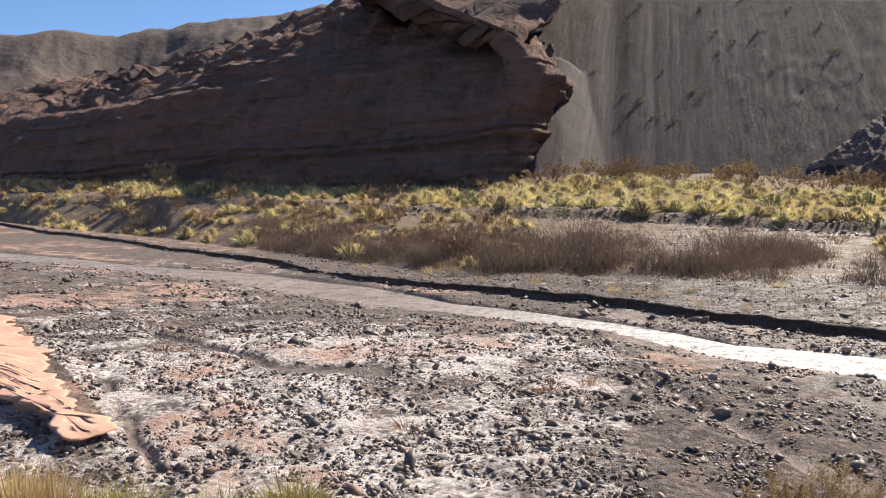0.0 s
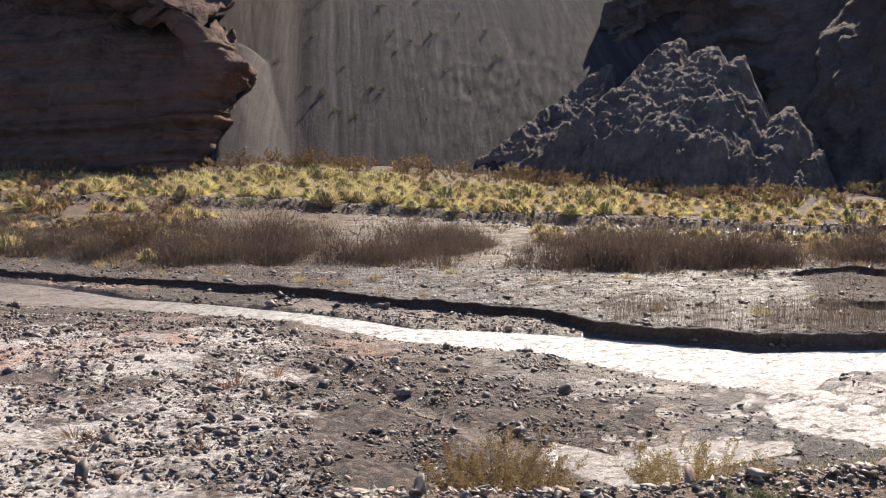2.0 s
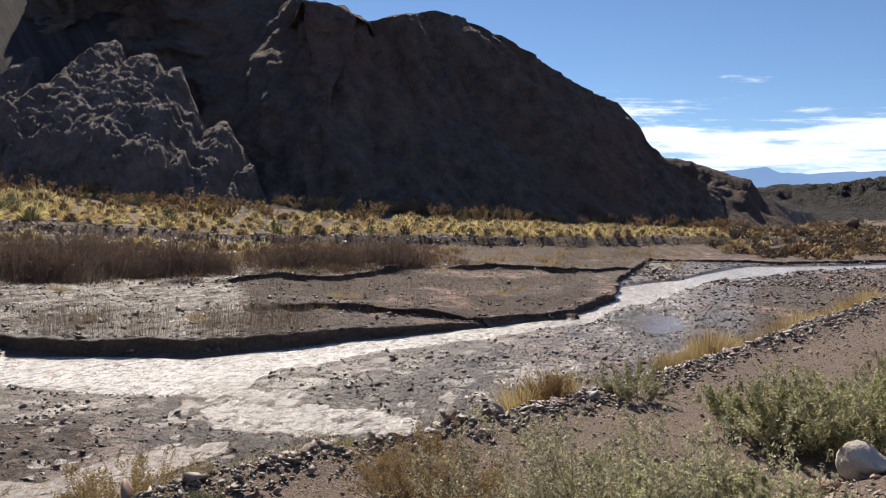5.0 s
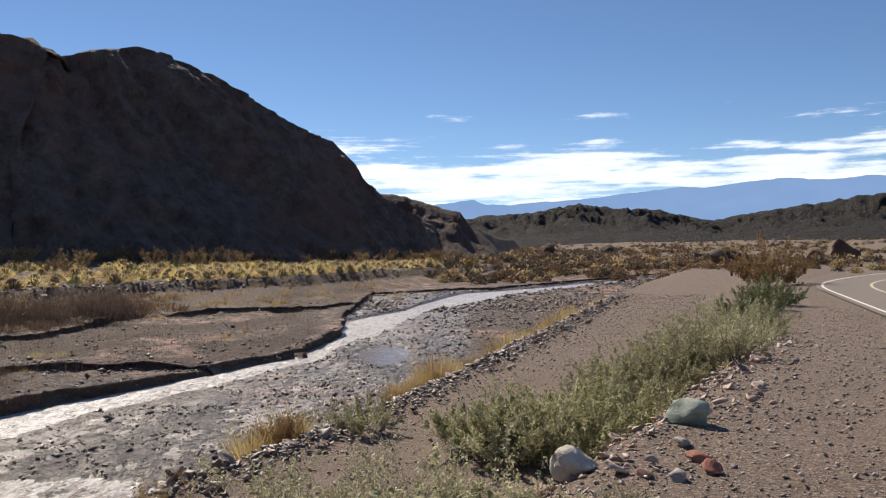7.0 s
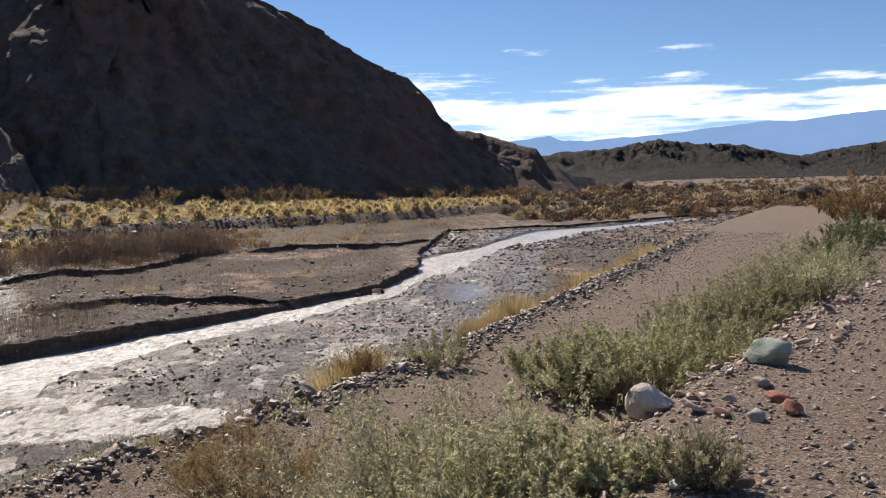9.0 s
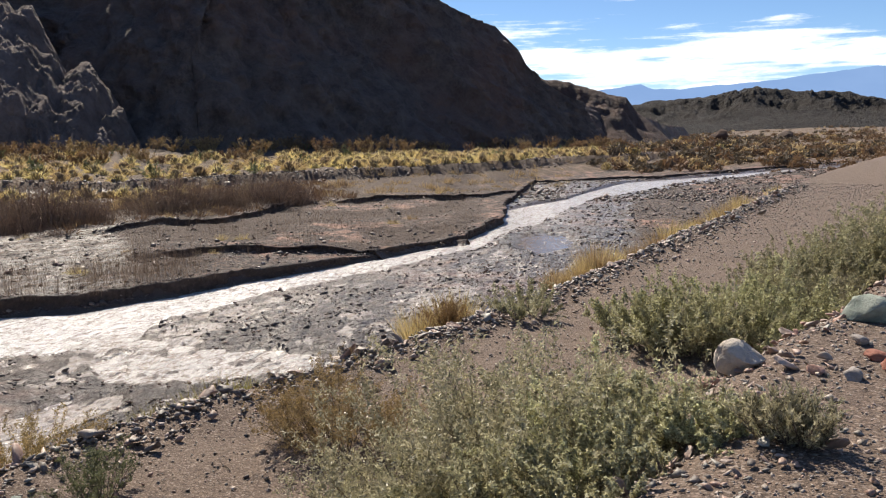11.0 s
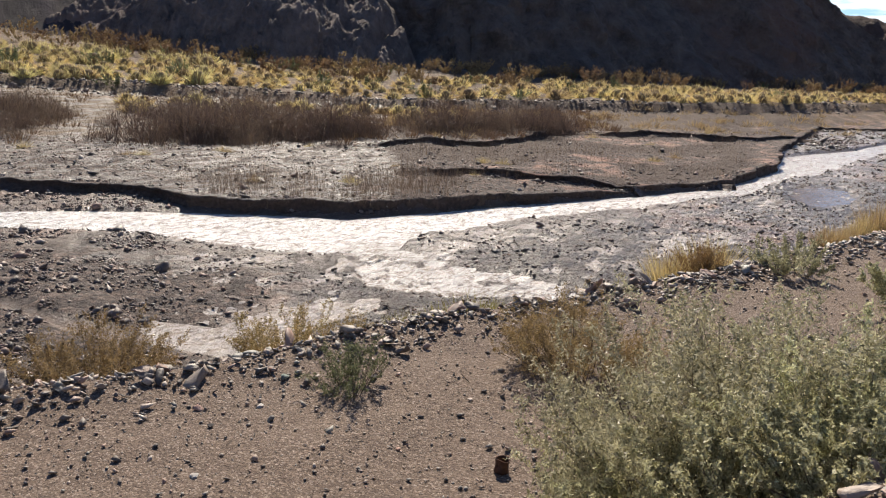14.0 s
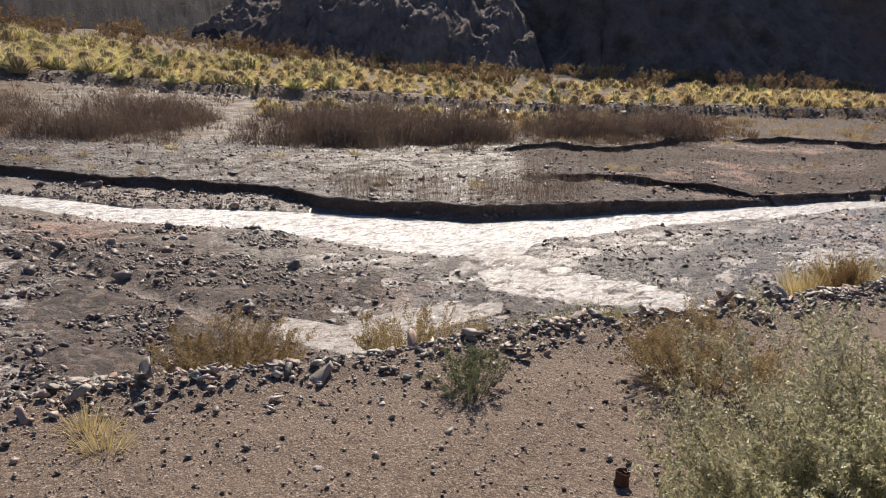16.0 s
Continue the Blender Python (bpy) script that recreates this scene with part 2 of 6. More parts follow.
def grid_mesh(name, pts, wrap=False, attrs=None):
    """A mesh from a grid of points, rows by columns."""
    rows, cols = pts.shape[:2]
    idx = np.arange(rows * cols).reshape(rows, cols)
    nxt = np.roll(idx, -1, axis=1) if wrap else idx[:, 1:]
    cur = idx if wrap else idx[:, :-1]
    quads = np.stack([cur[:-1], nxt[:-1], nxt[1:], cur[1:]], -1).reshape(-1, 4)
    me = bpy.data.meshes.new(name)
    me.vertices.add(rows * cols)
    me.vertices.foreach_set("co", pts.reshape(-1))
    me.loops.add(quads.size)
    me.loops.foreach_set("vertex_index", quads.reshape(-1).astype(np.int32))
    me.polygons.add(len(quads))
    me.polygons.foreach_set("loop_start", np.arange(0, quads.size, 4, dtype=np.int32))
    me.polygons.foreach_set("loop_total", np.full(len(quads), 4, dtype=np.int32))
    for k, v in (attrs or {}).items():
        a = me.attributes.new(k, "FLOAT", "POINT")
        a.data.foreach_set("value", np.ascontiguousarray(v, dtype=np.float32).reshape(-1))
    me.update(calc_edges=True)
    me.polygons.foreach_set("use_smooth", np.ones(len(quads), dtype=bool))
    return me


# ---- materials ----
def material(name):
    m = bpy.data.materials.new(name)
    m.use_nodes = True
    return m, Nodes(m.node_tree)


def finish(n, color, rough=0.9, bump=None, strength=0.3, distance=0.05, **more):
    ins = {"Base Color": color, "Roughness": rough}
    ins.update(more)
    if bump is not None:
        ins["Normal"] = n.add("ShaderNodeBump", {"Height": bump, "Strength": strength, "Distance": distance}).outputs[0]
    b = n.add("ShaderNodeBsdfPrincipled", ins)
    n.add("ShaderNodeOutputMaterial", {0: b.outputs[0]})


def ground_material():
    m, n = material("valley_soil")
    p = n.add("ShaderNodeNewGeometry").outputs["Position"]

    def mask(name):
        return n.add("ShaderNodeAttribute", name=name).outputs["Fac"]
    big, mid, fine = n.noise(p, 0.13, 4), n.noise(p, 0.9, 5, 0.6), n.noise(p, 9.0, 6, 0.65)
    cells = n.add("ShaderNodeTexVoronoi", {"Vector": p, "Scale": 7.0, "Randomness": 1.0})
    peb = n.add("ShaderNodeTexVoronoi", {"Vector": p, "Scale": 62.0, "Randomness": 1.0})
    stone = n.ramp(n.add("ShaderNodeSeparateColor", {0: cells.outputs["Color"]}).outputs[0], [(0.0, (0.045, 0.033, 0.029)), (0.5, (0.105, 0.078, 0.067)), (0.8, (0.17, 0.118, 0.095)), (1.0, (0.25, 0.18, 0.145))])
    stone = n.mix(n.ramp(fine, [(0.35, 0.0), (0.7, 0.8)]), stone, (0.085, 0.072, 0.066))
    saltcov = n.math("ADD", n.math("MULTIPLY", mid, 0.55), n.math("MULTIPLY", fine, 0.45))
    saltcov = n.ramp(n.math("ADD", saltcov, n.math("MULTIPLY", mask("salt"), 0.26)), [(0.66, 0.0), (0.77, 1.0)])
    col = n.mix(saltcov, stone, n.ramp(fine, [(0.3, (0.46, 0.405, 0.38)), (0.7, (0.68, 0.63, 0.60))]))
    red = n.ramp(n.math("ADD", mid, n.math("MULTIPLY", mask("red"), 0.4)), [(0.66, 0.0), (0.82, 0.9)])
    col = n.mix(red, col, n.ramp(fine, [(0.3, (0.33, 0.19, 0.14)), (0.7, (0.46, 0.29, 0.225))]))
    mud = n.ramp(n.math("ADD", n.math("MULTIPLY", mid, 0.5), mask("wet")), [(0.45, 0.0), (0.75, 1.0)])
    col = n.mix(mud, col, n.ramp(mid, [(0.3, (0.12, 0.082, 0.062)), (0.7, (0.20, 0.14, 0.108))]))
    trk = n.ramp(n.math("ADD", n.math("MULTIPLY", mid, 0.5), n.math("MULTIPLY", fine, 0.5)), [(0.3, (0.125, 0.083, 0.058)), (0.55, (0.215, 0.15, 0.108)), (0.75, (0.33, 0.24, 0.18))])
    grit = n.ramp(n.add("ShaderNodeSeparateColor", {0: peb.outputs["Color"]}).outputs[1], [(0.0, (0.04, 0.029, 0.023)), (0.4, (0.14, 0.10, 0.076)), (0.8, (0.26, 0.19, 0.145)), (1.0, (0.50, 0.42, 0.36))])
    trk = n.mix(0.62, trk, grit)
    trk = n.mix(n.ramp(n.noise(p, 55.0, 3, 0.7), [(0.48, 0.0), (0.66, 0.8)]), trk, (0.085, 0.058, 0.043))
    col = n.mix(mask("track"), col, trk)
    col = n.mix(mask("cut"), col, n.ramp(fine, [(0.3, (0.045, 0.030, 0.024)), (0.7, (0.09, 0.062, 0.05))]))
    dry = n.ramp(mid, [(0.25, (0.095, 0.066, 0.044)), (0.5, (0.165, 0.115, 0.075)), (0.75, (0.26, 0.185, 0.125))])
    col = n.mix(n.math("MULTIPLY", mask("dry"), n.ramp(big, [(0.3, 0.6), (0.6, 1.0)])), col, dry)
    film = n.ramp(n.math("MULTIPLY", mask("damp"), n.math("ADD", 0.5, n.noise(n.scaled(p, (0.4, 1.0, 1.0)), 1.9, 6, 0.65))), [(0.80, 0.0), (0.93, 1.0)])
    rough = n.mix(n.math("MAXIMUM", mud, film), (0.92, 0.92, 0.92), (0.34, 0.34, 0.34))
    col = n.mix(n.math("MULTIPLY", film, 0.5), col, (0.06, 0.052, 0.048))
    grain = n.noise(p, 3.4, 8, 0.78)
    wild = n.math("SUBTRACT", 1.0, n.math("MAXIMUM", mask("track"), n.math("MULTIPLY", mask("dry"), 0.75)))
    col = n.mix(n.math("MULTIPLY", n.ramp(grain, [(0.38, 0.55), (0.48, 0.0)]), wild), col, (0.040, 0.030, 0.026))
    col = n.mix(n.math("MULTIPLY", n.ramp(grain, [(0.54, 0.0), (0.68, 0.55)]), n.math("SUBTRACT", 1.0, mask("track"))), col, (0.36, 0.31, 0.28))
    # the dark face colour once more, over the grain
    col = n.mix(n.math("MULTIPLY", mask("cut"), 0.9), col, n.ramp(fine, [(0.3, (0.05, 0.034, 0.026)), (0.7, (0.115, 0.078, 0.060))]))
    h = n.math("ADD", n.math("MULTIPLY", n.math("MULTIPLY", n.math("SUBTRACT", 1.0, cells.outputs["Distance"]), 0.6), n.math("SUBTRACT", 1.0, mask("track"))), n.math("ADD", n.math("MULTIPLY", fine, 0.6), n.math("MULTIPLY", n.noise(p, 40.0, 4, 0.7), 0.22)))
    h = n.math("MULTIPLY", h, n.math("SUBTRACT", 1.0, n.math("MULTIPLY", mud, 0.75)))
    h = n.math("ADD", h, n.math("MULTIPLY", grain, n.math("MULTIPLY", n.math("SUBTRACT", 1.0, mask("track")), 1.1)))
    finish(n, col, n.add("ShaderNodeSeparateColor", {0: rough}).outputs[0], h, 0.9, 0.10)
    return m


def rock_material(name, dark, light, strata=0.0, tint=(0.2, 0.1, 0.07), relief=0.8):
    m, n = material(name)
    p = n.add("ShaderNodeNewGeometry").outputs["Position"]
    big, mid, fine = n.noise(p, 0.06, 4), n.noise(p, 0.45, 7, 0.68), n.noise(p, 3.0, 6, 0.7)
    crag = n.add("ShaderNodeTexVoronoi", {"Vector": n.plus(p, n.scaled(n.add("ShaderNodeTexNoise", {"Vector": p, "Scale": 0.8, "Detail": 4.0}).outputs["Color"], (2.2, 2.2, 2.2))), "Scale": 0.55, "Randomness": 1.0})
    col = n.mix(n.ramp(mid, [(0.32, 0.0), (0.66, 1.0)]), dark, light)
    col = n.mix(n.ramp(big, [(0.48, 0.0), (0.66, 0.75)]), col, tint)
    if strata:
        warped = n.plus(n.scaled(p, (0.04, 0.04, 1.1)), n.scaled(n.add("ShaderNodeTexNoise", {"Vector": p, "Scale": 0.1}).outputs["Color"], (0.5, 0.5, 0.9)))
        band = n.noise(warped, 1.0, 6, 0.65)
        col = n.mix(n.math("MULTIPLY", n.ramp(band, [(0.40, 0.0), (0.60, 1.0)]), strata), col, tint)
        col = n.mix(n.math("MULTIPLY", n.ramp(n.noise(n.scaled(warped, (1.5, 1.5, 3.0)), 1.3, 5, 0.7), [(0.56, 0.0), (0.66, 1.0)]), strata * 0.8), col, dark)
    col = n.mix(n.ramp(fine, [(0.4, 0.0), (0.7, 0.6)]), col, light)
    col = n.mix(n.ramp(crag.outputs["Distance"], [(0.0, 0.0), (0.55, 0.0), (1.1, 0.55)]), col, dark)
    h = n.math("ADD", n.math("MULTIPLY", mid, 1.0), n.math("ADD", n.math("MULTIPLY", fine, 0.35), n.math("MULTIPLY", crag.outputs["Distance"], -0.5)))
    finish(n, col, 0.95, h, 1.0, relief)
    return m


def water_material(name, glinting):
    m, n = material(name)
    p = n.add("ShaderNodeNewGeometry").outputs["Position"]
    chop = n.add("ShaderNodeTexNoise", {"Vector": n.scaled(p, (0.8, 1.5, 1.0)), "Scale": 3.6, "Detail": 6.0, "Roughness": 0.62, "Distortion": 1.2}).outputs[0]
    ripple = n.add("ShaderNodeTexNoise", {"Vector": n.scaled(p, (0.8, 1.5, 1.0)), "Scale": 15.0, "Detail": 4.0, "Roughness": 0.6, "Distortion": 0.8}).outputs[0]
    col = n.ramp(n.noise(p, 0.8, 4), [(0.3, (0.20, 0.155, 0.125)), (0.7, (0.31, 0.25, 0.205))])
    if glinting:
        # white flecks: foam, and sun glint put into the colour
        fleck = n.math("ADD", n.math("MULTIPLY", chop, 0.6), n.math("MULTIPLY", ripple, 0.4))
        foam_glint = n.math("MULTIPLY", n.ramp(fleck, [(0.41, 0.0), (0.53, 1.0)]), n.add("ShaderNodeAttribute", name="foam_glint_share").outputs["Fac"])
        col = n.mix(foam_glint, col, (0.82, 0.81, 0.80))
        h = n.math("ADD", chop, n.math("MULTIPLY", ripple, 0.45))
        finish(n, col, 0.26, h, 1.0, 0.075, **{"IOR": 1.5})
    else:
        finish(n, col, 0.06, chop, 0.25, 0.03, **{"IOR": 1.33})
    return m


M_GROUND = ground_material()
M_WATER = water_material("muddy_river_water", True)
M_STILL = water_material("still_water", False)
M_CLIFF = rock_material("layered_cliff_rock", (0.05, 0.033, 0.028), (0.17, 0.115, 0.095), 0.75, (0.22, 0.11, 0.08), 1.1)
M_DARK = rock_material("dark_mountain_rock", (0.055, 0.044, 0.041), (0.18, 0.147, 0.135), 0.0, (0.18, 0.10, 0.076), 1.3)

# paler copy of the mountain rock: sunlight on the slabs put into the colour
M_LIT_SLAB = rock_material("lit_slab_rock", (0.062, 0.050, 0.047), (0.21, 0.168, 0.157), 0.0, (0.19, 0.13, 0.108), 0.9)


def scree_material():
    m, n = material("grey_scree")
    p = n.add("ShaderNodeNewGeometry").outputs["Position"]
    across = n.add("ShaderNodeVectorMath", {0: p, 1: (0.966, -0.259, 0.0)})
    across.operation = "DOT_PRODUCT"
    down = n.add("ShaderNodeSeparateXYZ", {0: p}).outputs[2]
    run = n.plus(n.add("ShaderNodeCombineXYZ", {0: across.outputs["Value"], 1: n.math("MULTIPLY", down, 0.05)}).outputs[0], n.scaled(n.add("ShaderNodeTexNoise", {"Vector": p, "Scale": 0.15, "Detail": 3.0}).outputs["Color"], (1.2, 0.0, 0.0)))
    streak, thin = n.noise(run, 0.55, 6, 0.65), n.noise(run, 2.4, 5, 0.65)
    fine, speck = n.noise(p, 2.2, 6, 0.7), n.noise(p, 7.0, 4, 0.7)
    col = n.ramp(n.math("ADD", n.math("MULTIPLY", streak, 0.6), n.math("MULTIPLY", thin, 0.4)), [(0.40, (0.015, 0.0112, 0.0132)), (0.5, (0.030, 0.0222, 0.0256)), (0.60, (0.066, 0.049, 0.055))])
    col = n.mix(n.ramp(n.noise(p, 0.05, 3), [(0.45, 0.0), (0.65, 0.5)]), col, (0.062, 0.046, 0.042))
    col = n.mix(n.ramp(speck, [(0.58, 0.0), (0.72, 0.6)]), col, (0.018, 0.0135, 0.015))
    col = n.mix(n.ramp(fine, [(0.60, 0.0), (0.78, 0.4)]), col, (0.10, 0.078, 0.080))
    h = n.math("ADD", n.math("MULTIPLY", thin, 0.5), n.math("ADD", fine, n.math("MULTIPLY", speck, 0.5)))
    finish(n, col, 0.95, h, 0.6, 0.14)
    return m


M_SCREE = scree_material()
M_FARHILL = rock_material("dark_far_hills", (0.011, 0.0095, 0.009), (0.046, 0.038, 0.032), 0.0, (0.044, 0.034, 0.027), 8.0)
M_HILL = rock_material("brown_hill_soil", (0.075, 0.056, 0.049), (0.115, 0.088, 0.076), 0.3, (0.095, 0.066, 0.055), 0.25)

# ---- the ground: one sheet, finer where it is near and ahead ----
def soil(x, y, k):
    """Weights of the soil's materials."""
    deg, R2 = polar(x, y)
    bar = (1 - k["plain"]) * (1 - k["track"]) * (1 - k["upper"]) * (1 - k["terrace"])
    patch = fbm(x * 0.12, y * 0.12, 11.0, 3)
    salt = bar * (0.72 * (1 - smooth(6, 22, deg)) + 0.22) * (1 - smooth(20, 34, R2)) + 0.40 * k["plain"] * smooth(-8, 0, deg) * (1 - smooth(38, 50, deg)) * (1 - smooth(0, 3, R2 - SHRUB(deg)))
    salt = salt + 0.5 * bar * (1 - smooth(-6, 4, deg)) * smooth(24, 32, R2) * (1 - smooth(55, 75, R2))
    salt = np.clip(salt + 0.25 * patch * bar, 0, 1) * (1 - smooth(0.02, 0.2, k["slab"]))
    red = np.clip(0.42 * k["plain"] * (smooth(45, 52, deg) + 1.1 * (1 - smooth(-14, -8, deg))) * (1 - k["terrace"]) + 0.6 * bar * smooth(0.0, 0.4, patch), 0, 1) * (1 - k["wet"])
    flat = (1 - smooth(0.5, 1.0, np.hypot((deg - 1.2) / 4.2, (R2 - 24.5) / 3.0))) * 0.8
    wet = np.clip(k["wet"] + flat * bar + 0.35 * bar * smooth(0, 4, deg - 8) * smooth(-5, -1, R2 - NEAR_EDGE(deg)), 0, 1)
    damp = np.clip(0.9 * bar * smooth(14, 26, deg) * smooth(-9, -2, R2 - NEAR_EDGE(deg)) + 1.1 * bar * smooth(36, 44, deg) * (1 - smooth(76, 86, deg)) + 0.86 * k["plain"] * smooth(6, 16, deg) * (1 - smooth(44, 54, deg)), 0, 1)
    dry = np.clip(k["terrace"] + smooth(0, 2, R2 - SHRUB(deg)) * k["plain"] + smooth(78, 84, deg) * smooth(0, 12, R2 - BANK(deg)), 0, 1)
    return dict(salt=salt * (1 - 0.9 * wet), red=red, damp=damp, wet=wet, dry=dry, cut=k["cut"], track=np.maximum(k["track"], k["upper"]))


def ground():
    az = np.concatenate([np.arange(-180, -34, 4.0), np.arange(-34, 111, 0.23), np.arange(111, 180, 4.0)])
    r = list(3.7 / np.tan(np.radians(np.arange(60, 12.3, -0.2)))) + list(np.arange(17, 38, 0.13)) + list(np.arange(38, 62, 0.4)) + list(np.arange(62, 110, 0.8)) + list(np.arange(110, 175, 2.0))
    r = np.array(r + list(np.geomspace(180, 4700, 45)))
    r = np.concatenate([[0.02, 0.7, 1.4], r[r > 1.9]])
    A2, R2 = np.meshgrid(np.radians(az), r)
    x, y = R2 * np.sin(A2), R2 * np.cos(A2) - 0.4
    z, k = ground_parts(x, y)
    bar = (1 - k["track"]) * (1 - k["upper"]) * (1 - k["terrace"])
    rough = 0.05 * fbm(x * 2.1, y * 2.1, 3.3, 3) + 0.035 * fbm(x * 2.6 + 0.8 * y, y * 6.0, 8.3, 3, 0.6)
    z = z + rough * bar * (1 - k["wet"]) * (1 - smooth(40, 80, R2))
    me = grid_mesh("ground", np.stack([x, y, z], -1), True, soil(x, y, k))
    me.materials.append(M_GROUND)
    return tagged(new("ground", me), "stony salt-crusted river flat with mud and gravel", "ground", kind="structure")


GROUND = ground()


def cut_bank(name, line, a0, a1, label, step=0.07):
    """A steep bank of earth, its face coloured dark, with an overhanging lip of turf, along one of the cut lines."""
    az = np.arange(a0, a1, 0.05)
    r = line(az)
    p = np.stack([r * np.sin(np.radians(az)), r * np.cos(np.radians(az))], -1)
    s = np.concatenate([[0], np.cumsum(np.linalg.norm(np.diff(p, axis=0), axis=1))])
    q = np.arange(0, s[-1], step)
    xy = np.stack([np.interp(q, s, p[:, 0]), np.interp(q, s, p[:, 1])], -1)
    t = np.gradient(xy, axis=0)
    for _ in range(12):
        t[1:-1] = 0.25 * t[:-2] + 0.5 * t[1:-1] + 0.25 * t[2:]
    t /= np.linalg.norm(t, axis=1)[:, None]
    inn = np.stack([-t[:, 1], t[:, 0]], -1)
    top = ground_zs(*(xy + inn * 0.45).T)
    low = ground_zs(*(xy - inn * 0.50).T)
    jag = 0.16 * fbm(q * 0.5, 0.2, 4.0, 3) + 0.10 * fbm(q * 2.1, 0.4, 6.0, 3, 0.6)
    crumb = 0.07 * fbm(q * 3.0, 0.9, 9.0, 4, 0.65)
    slump = 0.45 * np.clip(fbm(q * 0.35, 0.5, 11.0, 3), 0, 1)
    top = top + 0.05 * fbm(q * 0.7, 0.1, 13.0, 3)
    high = np.maximum(top - low, 0.02)
    ends = smooth(0, 3, q) * (1 - smooth(q[-1] - 3, q[-1], q))
    top = top - 0.25 * (1 - smooth(0.05, 0.13, high) * ends)
    rows = [(0.50, top - 0.03), (0.10, top + 0.012), (-0.13 + jag, top + 0.012 + 0.3 * crumb), (-0.15 + jag, top - 0.035 + 0.5 * crumb),
            (-0.09 + 0.5 * jag + crumb, top - 0.30 * high), (-0.11 + 0.5 * jag - crumb - 0.4 * slump, low + (0.32 + 0.3 * slump) * high + 0.5 * crumb), (-0.16 + 0.6 * crumb - slump, low - 0.02), (-0.22 - slump, low - 0.2)]
    pts = np.stack([np.concatenate([xy + inn * (np.zeros(len(q)) + d)[:, None], (np.zeros(len(q)) + z)[:, None]], 1) for d, z in rows])
    k = ground_parts(pts[0, :, 0], pts[0, :, 1])[1]
    w = soil(pts[0, :, 0], pts[0, :, 1], k)
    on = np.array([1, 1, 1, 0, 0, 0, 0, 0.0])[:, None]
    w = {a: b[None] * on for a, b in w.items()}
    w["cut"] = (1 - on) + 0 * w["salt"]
    me = grid_mesh(name, pts, False, w)
    me.materials.append(M_GROUND)
    return tagged(new(name, me), label, "bank", kind="structure")


cut_bank("bank_river", BANK_R, -30, 92, "cut earth bank along the river, face coloured dark", 0.08)
cut_bank("bank_second", SECOND_R, 45.5, 69, "low cut earth step on the flood plain, face coloured dark")
cut_bank("bank_third", THIRD_R, 41, 72, "low cut earth step before the shrubs, face coloured dark")


def mud_bench():
    """The bench of smooth red mud with a broken edge, standing on the river flat."""
    m, n = material("red_dried_mud")
    p = n.add("ShaderNodeNewGeometry").outputs["Position"]
    a, b = n.noise(p, 0.9, 5, 0.6), n.noise(p, 9.0, 6, 0.65)
    col = n.ramp(a, [(0.3, (0.40, 0.225, 0.160)), (0.7, (0.52, 0.32, 0.235))])
    col = n.mix(n.ramp(b, [(0.5, 0.0), (0.75, 0.5)]), col, (0.58, 0.42, 0.33))
    finish(n, col, 0.9, n.math("ADD", a, n.math("MULTIPLY", b, 0.5)), 0.7, 0.05)
    rim = [at(*q) for q in [(-46, 22), (-38, 19), (-32, 18), (-28.3, 16.9), (-26.5, 15.2), (-25.2, 13.9), (-24.2, 13.5), (-23.2, 13.4), (-22.6, 13.7), (-24.2, 14.9), (-25.6, 17.6), (-25.9, 20.4), (-26.9, 23.4), (-28.1, 27.3), (-31, 33), (-38, 41)]]
    k = np.array(rim + rim[:1])
    s = np.concatenate([[0], np.cumsum(np.linalg.norm(np.diff(k, axis=0), axis=1))])
    q = np.arange(0, s[-1], 0.1)
    edge = np.stack([np.interp(q, s, k[:, 0]), np.interp(q, s, k[:, 1])], -1)
    mid = np.array(at(-34, 25))
    turn = np.roll(edge, -3, axis=0) - np.roll(edge, 3, axis=0)
    for _ in range(10):
        turn = 0.25 * np.roll(turn, 1, axis=0) + 0.5 * turn + 0.25 * np.roll(turn, -1, axis=0)
    turn = unit_xy(turn)
    out = np.stack([turn[:, 1], -turn[:, 0]], -1)
    edge = edge + out * (0.35 * fbm(edge[:, 0] * 0.9, edge[:, 1] * 0.9, 3.0, 4, 0.65))[:, None]
    rows = []
    for d, h in [(-0.35, 0.47), (-0.2, 0.47), (-0.08, 0.46), (0.0, 0.44), (-0.02, 0.38), (-0.28, 0.20), (-0.32, 0.0), (-0.32, -0.25)]:
        c = edge + out * (d + 0.05 * fbm(q * 2.5, h * 6, 2.0, 3))[:, None]
        base = ground_zs(edge[:, 0], edge[:, 1])
        tip = 0.72 * (0.45 + 0.55 * smooth(-4.9, -6.6, c[:, 0]))
        rows.append(np.concatenate([c, (base + h * np.where(h > 0, tip, 1) + 0.03 * fbm(c[:, 0], c[:, 1], 5.0, 3))[:, None]], 1))
    first = rows[0]
    inner = []
    for f in np.linspace(0, 1, 14)[:-1]:
        c = mid + (first[:, :2] - mid) * f
        zz = ground_zs(c[:, 0], c[:, 1]) + 0.47 * 0.72 * (0.45 + 0.55 * smooth(-4.9, -6.6, c[:, 0])) + 0.03 * fbm(c[:, 0], c[:, 1], 5.0, 3)
        inner.append(np.concatenate([c, zz[:, None]], 1))
    me = grid_mesh("mud_bench", np.stack(inner + rows)[::-1], True)
    me.materials.append(m)
    tagged(new("mud_bench", me), "smooth bench of dried red mud with broken edge", "mud bank", kind="structure")


